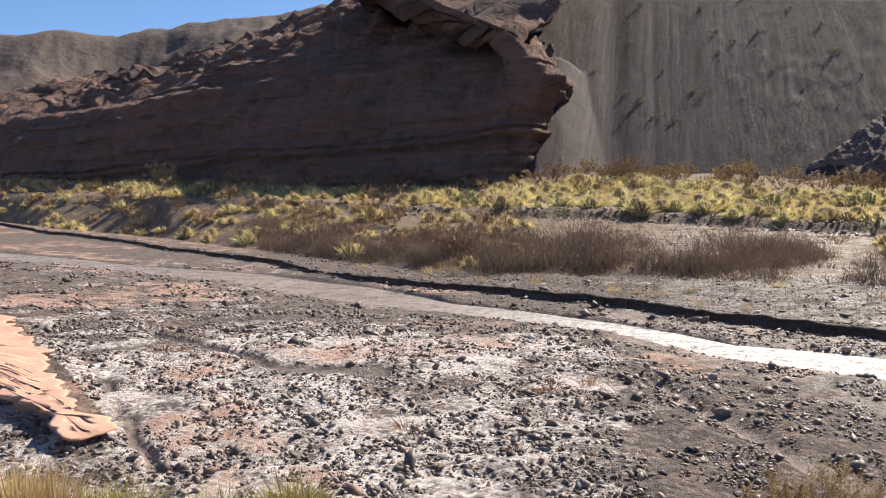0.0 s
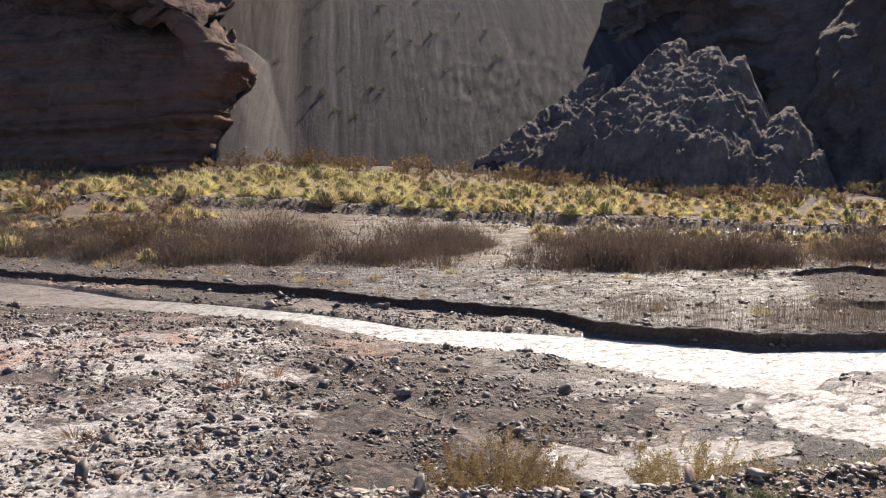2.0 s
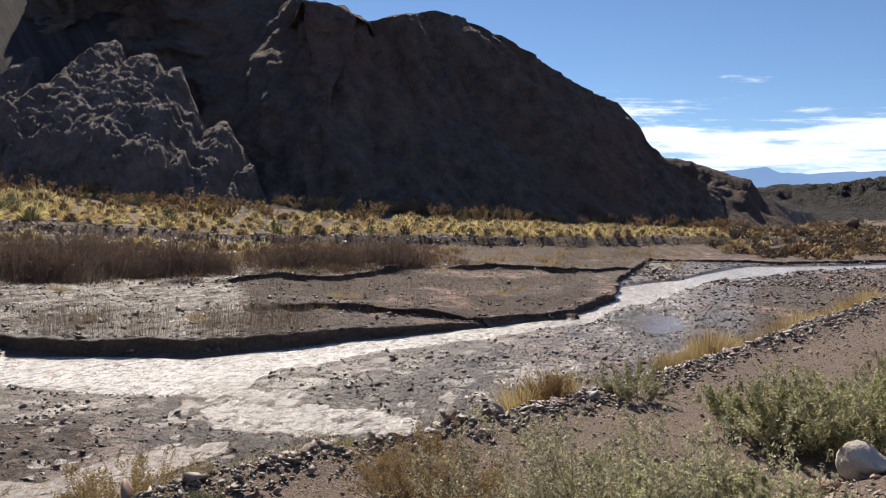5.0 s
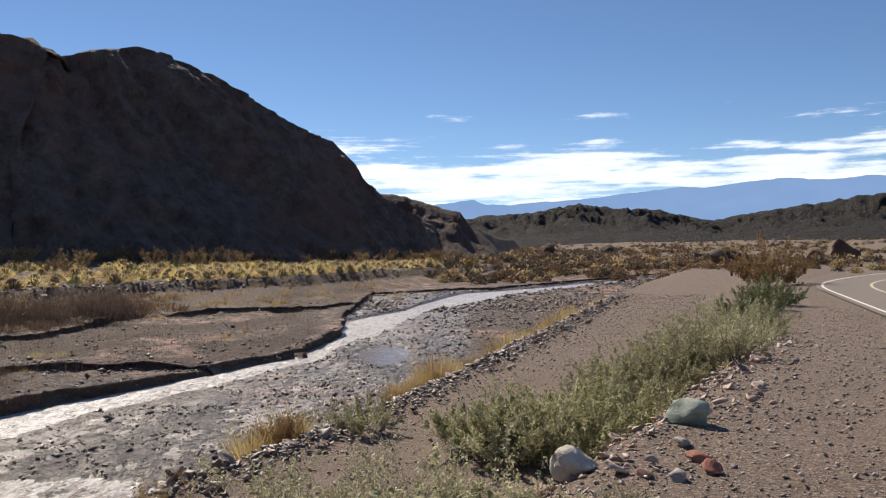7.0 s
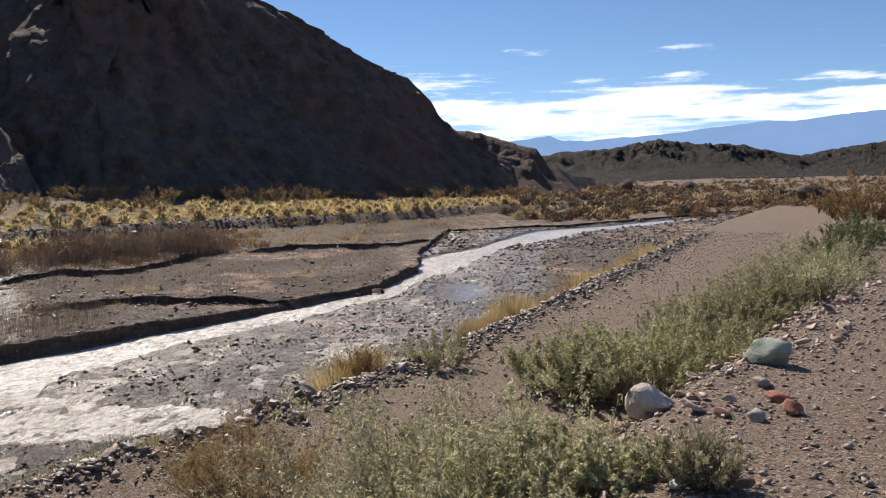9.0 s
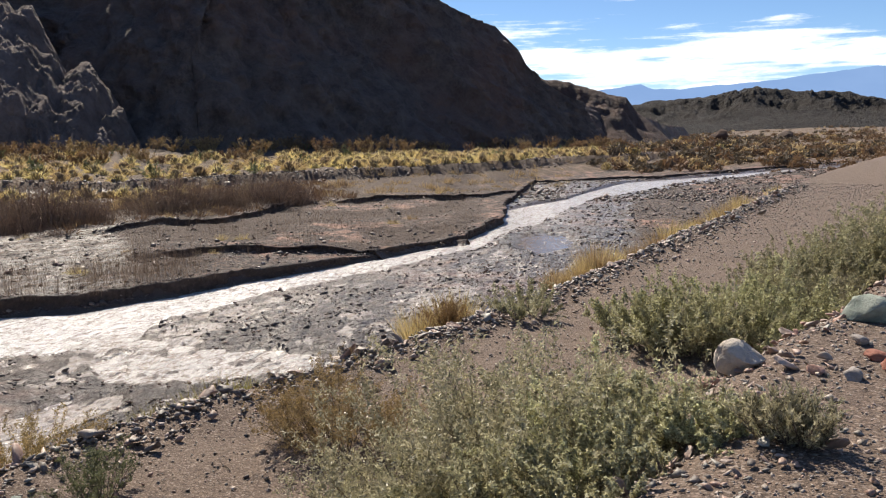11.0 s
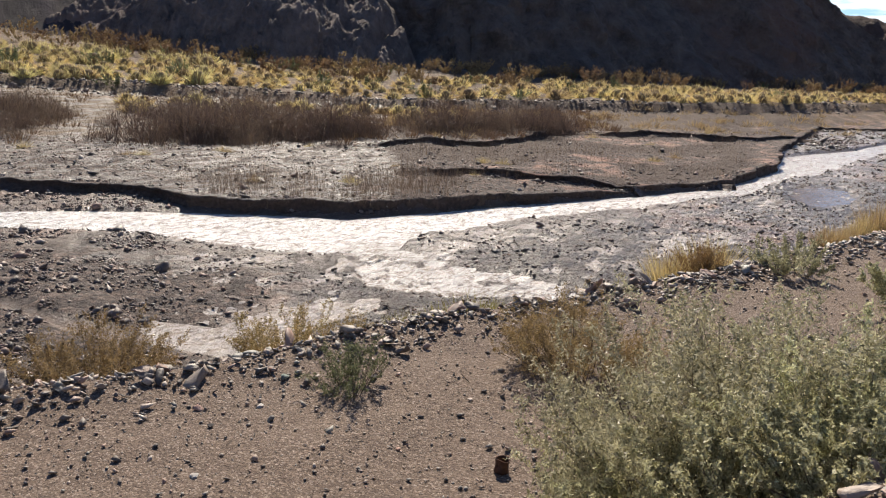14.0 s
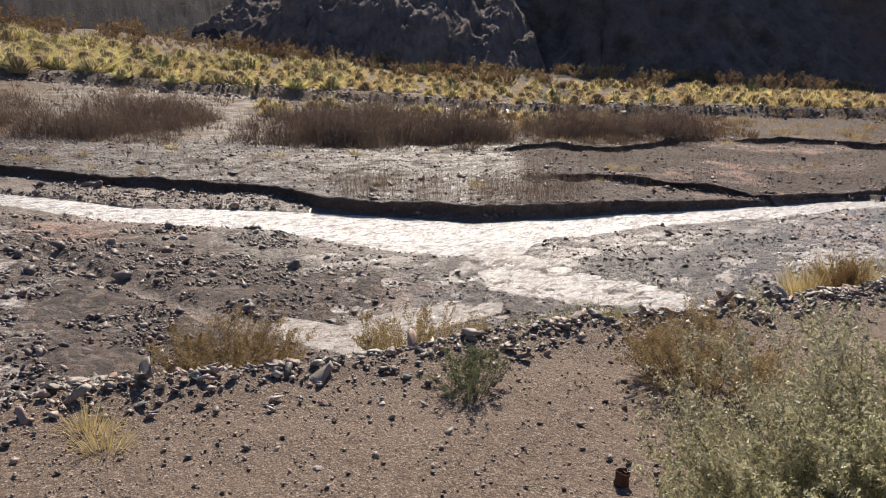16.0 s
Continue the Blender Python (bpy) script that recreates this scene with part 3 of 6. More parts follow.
def water(name, lo, hi, a0, a1, z, label, foam_glint_share=1.0):
    az = np.arange(a0, a1, 0.12)
    t = np.linspace(-0.06, 1.06, 44)
    near, far = lo(az), hi(az)
    R2 = near[None] + (far - near)[None] * t[:, None]
    A2 = np.radians(np.broadcast_to(az, R2.shape))
    x, y = R2 * np.sin(A2), R2 * np.cos(A2)
    zz = z + (0.03 * fbm(x * 1.1, y * 1.1, 2.0, 3) + 0.03 * fbm(x * 3.0, y * 5.0, 6.0, 3, 0.6)) * np.sin(np.clip(t, 0, 1) * np.pi)[:, None]
    zz = zz + 0.04 * np.clip(-x - 6, 0, 70)
    deg = np.degrees(A2)
    # painted white is strongest at the turns where the sun glints
    me = grid_mesh(name, np.stack([x, y, zz], -1), False, dict(foam_glint_share=foam_glint_share * (0.12 + 0.88 * smooth(-6, 20, deg)) * (1 - 0.4 * smooth(52, 70, deg))))
    me.materials.append(M_WATER)
    return tagged(new(name, me), label, "river", kind="structure")


water("water_river", NEAR_EDGE, FAR_EDGE, -58, 109, 0.02, "shallow muddy river glittering over gravel")
water("water_branch", SIDE_NEAR, SIDE_FAR, 41.2, 63, 0.022, "shallow side channel of muddy water", 0.6)
water("water_rill", RILL_NEAR, RILL_FAR, 27, 45.5, 0.024, "thin film of water running over gravel", 0.3)


def water_film():
    """Water standing in the hollows of the gravel bar."""
    az, t = np.meshgrid(np.arange(24, 79, 0.12), np.linspace(0, 1, 150))
    near = np.interp(az, [24, 30, 40, 46, 56, 66, 72, 79], [16, 13.0, 11.4, 12.2, 14.2, 17.5, 21.5, 27])
    r = near + (NEAR_EDGE(az) + 0.3 - near) * t
    x, y = r * np.sin(np.radians(az)), r * np.cos(np.radians(az))
    z, k = ground_parts(x, y)
    flow = fbm(x * 0.28 + 0.1 * y, y * 0.55, 51.0, 3)
    cover = smooth(24, 31, az) * (1 - smooth(75, 78.5, az)) * (1 - smooth(0.05, 0.2, k["track"]))
    z = z - 0.016 + 0.04 * flow - 0.25 * (1 - cover)
    # some of the painted white glint on the film as well
    me = grid_mesh("water_film", np.stack([x, y, z], -1), False, dict(foam_glint_share=0.35 + 0 * z))
    me.materials.append(M_WATER)
    tagged(new("water_film", me), "film of muddy water in the hollows of the gravel", "water", kind="structure")


water_film()


def pool():
    a, q = np.meshgrid(np.linspace(0, 2 * np.pi, 40), np.linspace(0.02, 1, 8))
    az, r = 73.2 + 2.5 * q * np.cos(a), 31.0 + 3.6 * q * np.sin(a)
    me = grid_mesh("water_pool", np.stack([r * np.sin(np.radians(az)), r * np.cos(np.radians(az)), 0 * r + 0.024], -1))
    me.materials.append(M_STILL)
    tagged(new("water_pool", me), "still pool of water on the gravel bar", "water", kind="structure")


pool()


# ---- rock walls ----
def plan_path(knots, n):
    """Points along a plan line given as turns and distances, with the way into the rock."""
    k = np.array(knots, float).reshape(-1, 2)
    p = np.stack([k[:, 1] * np.sin(np.radians(k[:, 0])), k[:, 1] * np.cos(np.radians(k[:, 0]))], -1)
    s = np.concatenate([[0], np.cumsum(np.linalg.norm(np.diff(p, axis=0), axis=1))])
    q = np.linspace(0, s[-1], n)
    xy = np.stack([np.interp(q, s, p[:, 0]), np.interp(q, s, p[:, 1])], -1)
    for _ in range(max(2, n // 40)):
        xy[1:-1] = 0.25 * xy[:-2] + 0.5 * xy[1:-1] + 0.25 * xy[2:]
    t = np.gradient(xy, axis=0)
    t /= np.linalg.norm(t, axis=1)[:, None]
    return q, xy, np.stack([-t[:, 1], t[:, 0]], -1)


def unit_xy(v):
    return v / np.linalg.norm(v, axis=1, keepdims=True)


mud_bench()


def rock_wall(name, label, knots, n, crest, rows, lean, relief, mat, back, back_crest=None, rough_crest=0.0, round_top=0.12):
    """crest(az): how high the face's upper edge stands above the eye, in degrees; lean(az): how far it leans back; relief(s, h, x, y, z): how far it stands out."""
    q, xy, inn = plan_path(knots, n)
    az, r = polar(xy[:, 0], xy[:, 1])
    zf = FOOT_Z(az) - 1.2
    ln = lean(az)
    H = 20.0 + 0 * az
    round_top = round_top(az) if callable(round_top) else round_top + 0 * az
    for _ in range(8):
        x, y = xy[:, 0] + inn[:, 0] * (ln + round_top) * H, xy[:, 1] + inn[:, 1] * (ln + round_top) * H
        d = relief(q, H, x, y, zf + H)
        a2, r2 = polar(x - inn[:, 0] * d, y - inn[:, 1] * d)
        H = np.clip(0.5 * H + 0.5 * (4 + r2 * np.tan(np.radians(crest(a2))) - zf), 0.6, 70)
    H = H * (1 + 0.05 * fbm(q * 0.05, 0.3, 1.0, 3) * rough_crest) + 0.5 * rough_crest * fbm(q * 0.22, 0.7, 2.0, 4, 0.6)
    for _ in range(2):
        H[1:-1] = 0.25 * H[:-2] + 0.5 * H[1:-1] + 0.25 * H[2:]
    v = np.linspace(0, 1, rows)
    tail = np.linspace(0, 1, 40 if back_crest is not None else 10)[1:]
    bow = np.clip((v - 0.5) / 0.5, 0, 1)[:, None] ** 2 * round_top[None]
    radial = unit_xy(xy)
    reach = back[0] * np.clip((inn * radial).sum(1), 0.15, 1) ** 2
    sets = np.concatenate([(ln[None] * v[:, None] + bow) * H[None], ((ln + round_top) * H)[None] + tail[:, None] * reach[None]])
    rise = back[1] + 0 * az
    if back_crest is not None:
        a2, r2 = polar(xy[:, 0] + inn[:, 0] * sets[-1], xy[:, 1] + inn[:, 1] * sets[-1])
        rise = np.minimum(4 + r2 * np.tan(np.radians(back_crest(a2))) - zf - H, 0.62 * reach)
    h = np.concatenate([v[:, None] * H[None], H[None] + tail[:, None] * rise[None]])
    z = zf[None] + h
    x, y = xy[None, :, 0] + inn[None, :, 0] * sets, xy[None, :, 1] + inn[None, :, 1] * sets
    d = relief(q[None] + 0 * h, h, x, y, z)
    x, y = x - inn[None, :, 0] * d, y - inn[None, :, 1] * d
    z = z + 0.25 * fbm(x * 0.4, y * 0.4, z * 0.4, 3)
    z[rows:] += smooth(0, 0.15, tail)[:, None] * 1.8 * (fbm(x[rows:] * 0.12, y[rows:] * 0.12, 3.0, 5, 0.55, True) - 1.0)
    me = grid_mesh(name, np.stack([x, y, z], -1))
    me.materials.append(mat)
    return tagged(new(name, me), label, "cliff", kind="structure")


CLIFF_EL = curve([-60, 2.5, -32, 4.2, -27.5, 5.0, -20, 6.8, -14, 8.8, -9, 9.8, 0, 10.2, 5, 9.6, 8, 9.2, 20, 9])
BACK_EL = curve([-60, 5, -28, 6.8, -20, 8.6, -14, 10.6, -10, 11.9, -5, 13.6, 0, 16, 5, 18, 12, 20])
LEDGES = np.random.RandomState(5).normal(size=64)


def cliff_relief(s, h, x, y, z):
    zz = z * 0.9 + 0.8 * fbm(s * 0.03, h * 0.02, 1.0, 2) - 0.02 * s
    ledge = np.interp(zz, np.arange(-4, 60), LEDGES) * 0.55
    az, _ = polar(x, y)
    end = smooth(0.5, 4.5, az)
    nose = smooth(4.6, 6.0, az) * np.exp(-((h - 12.0) / 2.6) ** 2)
    return 0.6 * ledge + 0.35 * np.interp(zz * 3.1 + 2, np.arange(-4, 190), np.tile(LEDGES, 4)[:194]) + 2.4 * (1 - end) * fbm(s * 0.05, h * 0.03, 3.0, 3) + 0.8 * fbm(s * 0.22, h * 0.3, 6.0, 4, 0.55) + 0.7 * fbm(s * 0.3, h * 0.1, 9.0, 4, 0.55, True) + 2.4 * nose


rock_wall("cliff_layered", "dark red-brown layered rock cliff in shade", [-62, 335, -45, 228, -28, 159, -11, 107, 0, 94, 3.5, 89.5, 5.4, 89.5, 6.5, 92, 7.0, 97, 7.3, 104, 7.6, 118], 430, CLIFF_EL, 120, curve([-60, 0.6, -30, 0.5, -22, 0.42, -3, 0.38, 2, 0.30, 4.5, 0.16, 6.3, 0.03]), cliff_relief, M_CLIFF, (60, 0), BACK_EL, 2.0, curve([-60, 0.25, 2, 0.25, 5, 0.12, 6.5, 0.06]))

MOUNT_EL = curve([20, 22, 28, 20, 33, 17.5, 38, 16, 42, 14.2, 43.7, 13.7, 46.2, 13.4, 51.1, 12.95, 52.8, 12.0, 54, 12.3, 57.5, 13.0, 59.8, 12.6, 62.5, 11.4, 65.3, 9.6, 68, 8.0, 70.2, 7.1, 71.8, 4.7, 74.0, 2.6, 76, 1.8, 78.6, 1.3, 80, 0.9, 81, 0.4, 84, 0.2])


def mount_relief(s, h, x, y, z):
    az, _ = polar(x, y)
    left = 1 - smooth(41, 46, az)
    d = 3.5 * fbm(s * 0.045, h * 0.02, 2.0, 3) + 2.2 * (fbm((s + 0.5 * h) * 0.085, h * 0.035, 5.0, 5, 0.55, True) - 0.8) + 0.9 * fbm(s * 0.4, h * 0.3, 7.0, 4, 0.6)
    d = d + left * 2.6 * (fbm((s - 0.4 * h) * 0.12, h * 0.10, 15.0, 5, 0.6, True) - 0.8)
    gully = np.exp(-((az - 53.2 - 0.12 * (30 - h) * 0.1) / 0.5) ** 2)
    return d * smooth(0, 6, 80 - az) - 1.1 * gully


rock_wall("mountain_dark", "steep dark rock mountain standing in its own shade", [24.4, 160, 24.9, 128, 26.6, 110, 30, 106, 38, 99, 44, 91, 50, 86, 60, 93, 70, 109, 76, 126, 80, 152, 82, 200, 83, 260], 520, MOUNT_EL, 140, curve([24, 0.9, 30, 0.82, 42, 0.8, 47, 0.76]), mount_relief, M_DARK, (40, -6), None, 0.0, 0.0)


def spurs():
    """Pointed slabs of rock that stand out at the foot of the mountain, each falling towards the river."""
    az, r = np.meshgrid(np.linspace(21.5, 47.5, 460), np.linspace(70, 112, 210))
    x, y = r * np.sin(np.radians(az)), r * np.cos(np.radians(az))
    z = ground_zs(x, y) - 1.5
    f = np.clip((r - FOOT(az)) / 8, 0, 1)
    z = z * (1 - f) + (FOOT_Z(az) - 2) * f
    rough = fbm(x * 0.16, y * 0.16, 3.0, 5, 0.6, True)
    fine = fbm(x * 0.55, y * 0.55, 6.0, 4, 0.62, True)
    wx, wy = 1.4 * fbm(x * 0.12, y * 0.12, 1.0, 3, 0.5), 1.4 * fbm(x * 0.12, y * 0.12, 8.0, 3, 0.5)
    brow = FOOT(az) - 5.0 + 2.0 * fbm(x * 0.11, y * 0.11, 17.0, 3)
    for a, el, q, turn, fall, wide in [
            (36.9, 9.7, 104, 34, 0.52, 3.2), (39.0, 9.1, 101, 34, 0.50, 3.6), (40.5, 8.3, 98, 26, 0.52, 2.2), (43.7, 5.1, 94, 24, 0.50, 1.6), (41.3, 5.6, 93, 28, 0.52, 2.4), (42.7, 4.4, 92, 26, 0.52, 1.8),
            (34.2, 7.1, 103, 38, 0.48, 3.4), (35.6, 5.6, 96, 34, 0.50, 2.4), (31.7, 5.0, 101, 44, 0.44, 3.6), (33.2, 4.2, 97, 38, 0.46, 2.4), (28.6, 5.4, 106, 50, 0.42, 3.0), (27.0, 5.7, 108, 55, 0.42, 3.0),
            (29.8, 3.3, 99, 42, 0.42, 2.6), (26.2, 3.6, 103, 55, 0.42, 2.6), (24.4, 2.9, 100, 52, 0.40, 2.6), (38.0, 4.8, 94, 32, 0.50, 2.6), (45.2, 2.4, 90, 22, 0.52, 1.4), (32.4, 8.2, 110, 40, 0.5, 3.0)]:
        fall, wide = fall + 0.09, wide * 1.5
        tx, ty = at(a, q)
        up = np.array([math.sin(radians(a)), math.cos(radians(a))])
        side = np.array([up[1], -up[0]])
        way = -math.cos(radians(turn)) * up - math.sin(radians(turn)) * side
        perp = math.sin(radians(turn)) * up - math.cos(radians(turn)) * side
        dx, dy = x - tx + wx * 0.6, y - ty + wy * 0.6
        along, across = dx * way[0] + dy * way[1], dx * perp[0] + dy * perp[1]
        width = wide * (0.25 + 0.11 * np.clip(along, 0, 14))
        fore = np.where(across > 0, 0.9 * across, np.where(-across < width, -0.30 * across, 0.30 * width + 2.2 * (-across - width)))
        top = 4 + q * math.tan(radians(el)) - np.where(along > 0, fall * along, -2.2 * along) - fore
        top = top - 0.8 * np.clip(brow - r, 0, 30)
        z = np.maximum(z, top + (0.60 * (rough - 1.0) + 0.38 * (fine - 1.0)) * smooth(-0.5, 3, along + np.abs(across)) * (1 + 1.2 * smooth(-3, 5, brow - r)))
    me = grid_mesh("mountain_spurs", np.stack([x, y, z], -1))
    me.materials.append(M_LIT_SLAB)
    tagged(new("mountain_spurs", me), "row of pointed rock slabs at the mountain's foot", "cliff", kind="structure")


spurs()


def scree():
    """The slope of loose grey stones between the cliff and the mountain."""
    s, v = np.meshgrid(np.linspace(2, 37, 260), np.linspace(-0.22, 1, 160))
    r = 92 + 95 * v
    x, y = r * np.sin(np.radians(s)), r * np.cos(np.radians(s))
    rill = fbm(s * 1.1 + 0.5 * fbm(s * 0.2, v * 2, 1.0, 2), v * 0.5, 3.0, 3, 0.5, True) * smooth(-0.6, 0.5, fbm(s * 0.3, v * 4, 6.0, 2))
    z = 5.6 + 95 * v * 0.73 + 0.06 * rill + 0.16 * fbm(s * 0.2, v * 3, 5.0, 3) - 0.5 * np.exp(-((s - 11.6) / 0.8) ** 2)
    rocky = (1 - smooth(0.18, 0.34, v)) * smooth(16, 22, s)
    z = z + rocky * 0.13 * fbm(x * 0.3, y * 0.3, 2.0, 4, 0.7, True)
    # a cone of debris spilling round the end of the cliff
    ax, ay = at(7.9, 112)
    ux, uy = at(7.9, 1.0)
    out, lat = (ax - x) * ux + (ay - y) * uy, (x - ax) * uy - (y - ay) * ux
    cone = 24.0 - 0.66 * np.where(out > 0, out, -1.0 * out) - 0.95 * np.sqrt(np.where(lat > 0, lat, 1.6 * np.minimum(lat + 2.0, 0)) ** 2 + 1.5)
    z = np.where(cone > z, cone + 0.12 * fbm(x * 0.4, y * 0.4, 2.0, 3), z)
    z = z + 0.05 * fbm(x * 0.6, y * 0.6, 7.0, 3)
    me = grid_mesh("scree_slope", np.stack([x, y, z], -1))
    me.materials.append(M_SCREE)
    tagged(new("scree_slope", me), "smooth grey scree slope with rills and scattered bushes", "slope", kind="structure")


scree()


def hills(name, label, a0, a1, dist, crest, mat, seed, scale, depth=0.5, rows=60, cols=400, rugged=0.16):
    az, v = np.meshgrid(np.linspace(a0, a1, cols), np.linspace(0, 1, rows))
    r = dist * (1 + depth * (v - 0.6))
    x, y = r * np.sin(np.radians(az)), r * np.cos(np.radians(az))
    top = 4 + dist * np.tan(np.radians(crest(az)))
    shape = np.sin(np.clip(v / 0.6, 0, 1) * np.pi / 2) ** 1.3 * (1 - smooth(0.65, 1.0, v))
    span = np.radians(a1 - a0) * dist
    run = (az - a0) / (a1 - a0) * span
    z = -3 + (top + 3) * shape
    lines = np.clip(0.5 * fbm(x * scale * 0.5, y * scale * 0.5, seed, 6, 0.55, True), -0.2, 1.0)
    crested = np.exp(-((v - 0.6) / 0.10) ** 2)
    z = z * (1 - rugged * 3.0 * (1 - crested) * (1 - lines) * shape) + 0.05 * top * shape * fbm(run * scale * 2, v * 5, seed + 2, 5, 0.6)
    me = grid_mesh(name, np.stack([x, y, z], -1))
    me.materials.append(mat)
    return tagged(new(name, me), label, "hill", kind="structure")


hills("hill_west", "low brown eroded hill behind the cliff", -62, 0, 300, curve([-62, 9, -40, 10, -27.4, 10.4, -24.3, 10.8, -21.8, 10.4, -17.7, 11.0, -12.3, 12.2, -8, 12.5, 0, 12.5]), M_HILL, 3.0, 0.012, rugged=0.10)
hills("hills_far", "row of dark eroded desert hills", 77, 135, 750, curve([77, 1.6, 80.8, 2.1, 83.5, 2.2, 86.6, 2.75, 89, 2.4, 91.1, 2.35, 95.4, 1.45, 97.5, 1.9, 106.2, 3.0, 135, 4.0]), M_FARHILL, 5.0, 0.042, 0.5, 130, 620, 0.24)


M_SPUR = rock_material("reddish_spur_rock", (0.035, 0.024, 0.020), (0.09, 0.062, 0.050), 0.5, (0.095, 0.05, 0.038))
hills("hill_spur", "reddish rock spur at the end of the mountain", 68, 81.5, 160, curve([68, 5.0, 71.0, 4.9, 71.8, 4.9, 73.2, 3.7, 74.8, 3.35, 77, 2.9, 78.6, 2.3, 79.3, 1.3, 80.2, 0.7, 81.5, -0.6]), M_SPUR, 6.0, 0.07, 0.4, 100, 260, 0.26)


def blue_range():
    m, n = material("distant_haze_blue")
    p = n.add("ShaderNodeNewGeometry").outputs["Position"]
    # the air's haze is put into the colour, and the backdrop glows with it
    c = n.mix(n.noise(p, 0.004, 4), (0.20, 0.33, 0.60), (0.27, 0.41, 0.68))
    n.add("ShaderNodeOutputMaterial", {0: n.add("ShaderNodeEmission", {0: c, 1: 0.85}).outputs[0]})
    hills("backdrop_mountains", "mountain range on the horizon, glowing in painted haze blue", 74, 150, 4000, curve([74, 2.7, 78.1, 3.0, 79.5, 3.2, 80.2, 2.9, 82, 2.8, 86.6, 3.05, 90, 3.3, 93.3, 3.75, 96, 3.7, 99.2, 3.95, 106.2, 3.9, 150, 3.0]), m, 8.0, 0.0016, 0.2)


blue_range()

# ---- plants and stones ----
def part(name, me, mat, parent=None, label=""):
    ob = new(name, me)
    if mat is not None and not me.materials:
        me.materials.append(mat)
    if parent is not None:
        ob.parent = parent
    return tagged(ob, label)


def tri_mesh(name, verts, faces, smooth_faces=False):
    """faces: an array of triangles or of quads."""
    k = faces.shape[1]
    me = bpy.data.meshes.new(name)
    me.vertices.add(len(verts))
    me.vertices.foreach_set("co", np.ascontiguousarray(verts, dtype=np.float32).reshape(-1))
    me.loops.add(faces.size)
    me.loops.foreach_set("vertex_index", np.ascontiguousarray(faces, dtype=np.int32).reshape(-1))
    me.polygons.add(len(faces))
    me.polygons.foreach_set("loop_start", np.arange(0, faces.size, k, dtype=np.int32))
    me.polygons.foreach_set("loop_total", np.full(len(faces), k, dtype=np.int32))
    me.update(calc_edges=True)
    if smooth_faces:
        me.polygons.foreach_set("use_smooth", np.ones(len(faces), dtype=bool))
    return me


def unit(v):
    return v / np.maximum(1e-9, np.linalg.norm(v, axis=-1, keepdims=True))


def strips(rng, base, way, length, width, bend, segs=2):
    """Thin tapering blades from base along way, bending over. Returns verts and triangles."""
    n = len(base)
    side = unit(np.cross(way, rng.normal(size=(n, 3))))
    droop = np.array([[0.0, 0.0, -0.8]])
    cols = []
    for k in range(segs + 1):
        t = k / segs
        p = base + way * (length * t)[:, None] + droop * (length * bend * t * t)[:, None]
        w = (width * (1 - t) ** 0.7)[:, None]
        if k < segs:
            cols += [p - side * w / 2, p + side * w / 2]
        else:
            cols += [p]
    v = np.stack(cols, 1)
    m = v.shape[1]
    f = []
    for k in range(segs - 1):
        a = 2 * k
        f += [(a, a + 1, a + 3), (a, a + 3, a + 2)]
    f += [(m - 3, m - 2, m - 1)]
    f = np.array(f)[None] + (np.arange(n) * m)[:, None, None]
    return v.reshape(-1, 3), f.reshape(-1, 3)


def leaves(rng, centre, size, upward=0.3):
    """Small pointed leaves."""
    n = len(centre)
    a = unit(rng.normal(size=(n, 3)) + np.array([0, 0, upward]))
    b = unit(np.cross(a, rng.normal(size=(n, 3))))
    s = (size * rng.uniform(0.6, 1.4, n))[:, None]
    v = np.stack([centre - a * s + b * s * 0.3, centre - a * s * 0.6 - b * s * 0.4, centre + a * s], 1)
    f = np.array([(0, 1, 2)])[None] + (np.arange(n) * 3)[:, None, None]
    return v.reshape(-1, 3), f.reshape(-1, 3)


def needles(rng, centre, way, size):
    """Thin little leaves that stand along their twigs."""
    n = len(centre)
    a = unit(way + rng.normal(0, 0.55, (n, 3)))
    b = unit(np.cross(a, rng.normal(size=(n, 3))))
    s = (size * rng.uniform(0.6, 1.5, n))[:, None]
    v = np.stack([centre - b * s * 0.26, centre + b * s * 0.26, centre + a * s * 1.6], 1)
    f = np.array([(0, 1, 2)])[None] + (np.arange(n) * 3)[:, None, None]
    return v.reshape(-1, 3), f.reshape(-1, 3)


def both(*pairs):
    vs, fs, o = [], [], 0
    for v, f in pairs:
        vs.append(v)
        fs.append(f + o)
        o += len(v)
    return np.concatenate(vs), np.concatenate(fs)


def cone_ways(rng, n, spread, lift=1.0):
    a = rng.uniform(0, 2 * np.pi, n)
    t = rng.uniform(0, 1, n) ** 0.6 * spread
    return unit(np.stack([np.sin(t) * np.cos(a), np.sin(t) * np.sin(a), np.cos(t) * lift], -1))


def leaf_material(name, low, high, glow=0.25, rough=0.75):
    m, n = material(name)
    geo = n.add("ShaderNodeNewGeometry")
    info = n.add("ShaderNodeObjectInfo")
    isl = geo.outputs["Random Per Island"]
    col = n.mix(isl, low, high)
    hsv = n.add("ShaderNodeHueSaturation", {"Hue": n.math("MULTIPLY_ADD", info.outputs["Random"], 0.03, 0.485), "Value": n.math("MULTIPLY_ADD", info.outputs["Random"], 0.5, 0.75), "Color": col}).outputs[0]
    b = n.add("ShaderNodeBsdfPrincipled", {"Base Color": hsv, "Roughness": rough})
    t = n.add("ShaderNodeBsdfTranslucent", {"Color": hsv})
    x = n.add("ShaderNodeMixShader", {0: glow, 1: b.outputs[0], 2: t.outputs[0]})
    n.add("ShaderNodeOutputMaterial", {0: x.outputs[0]})
    return m


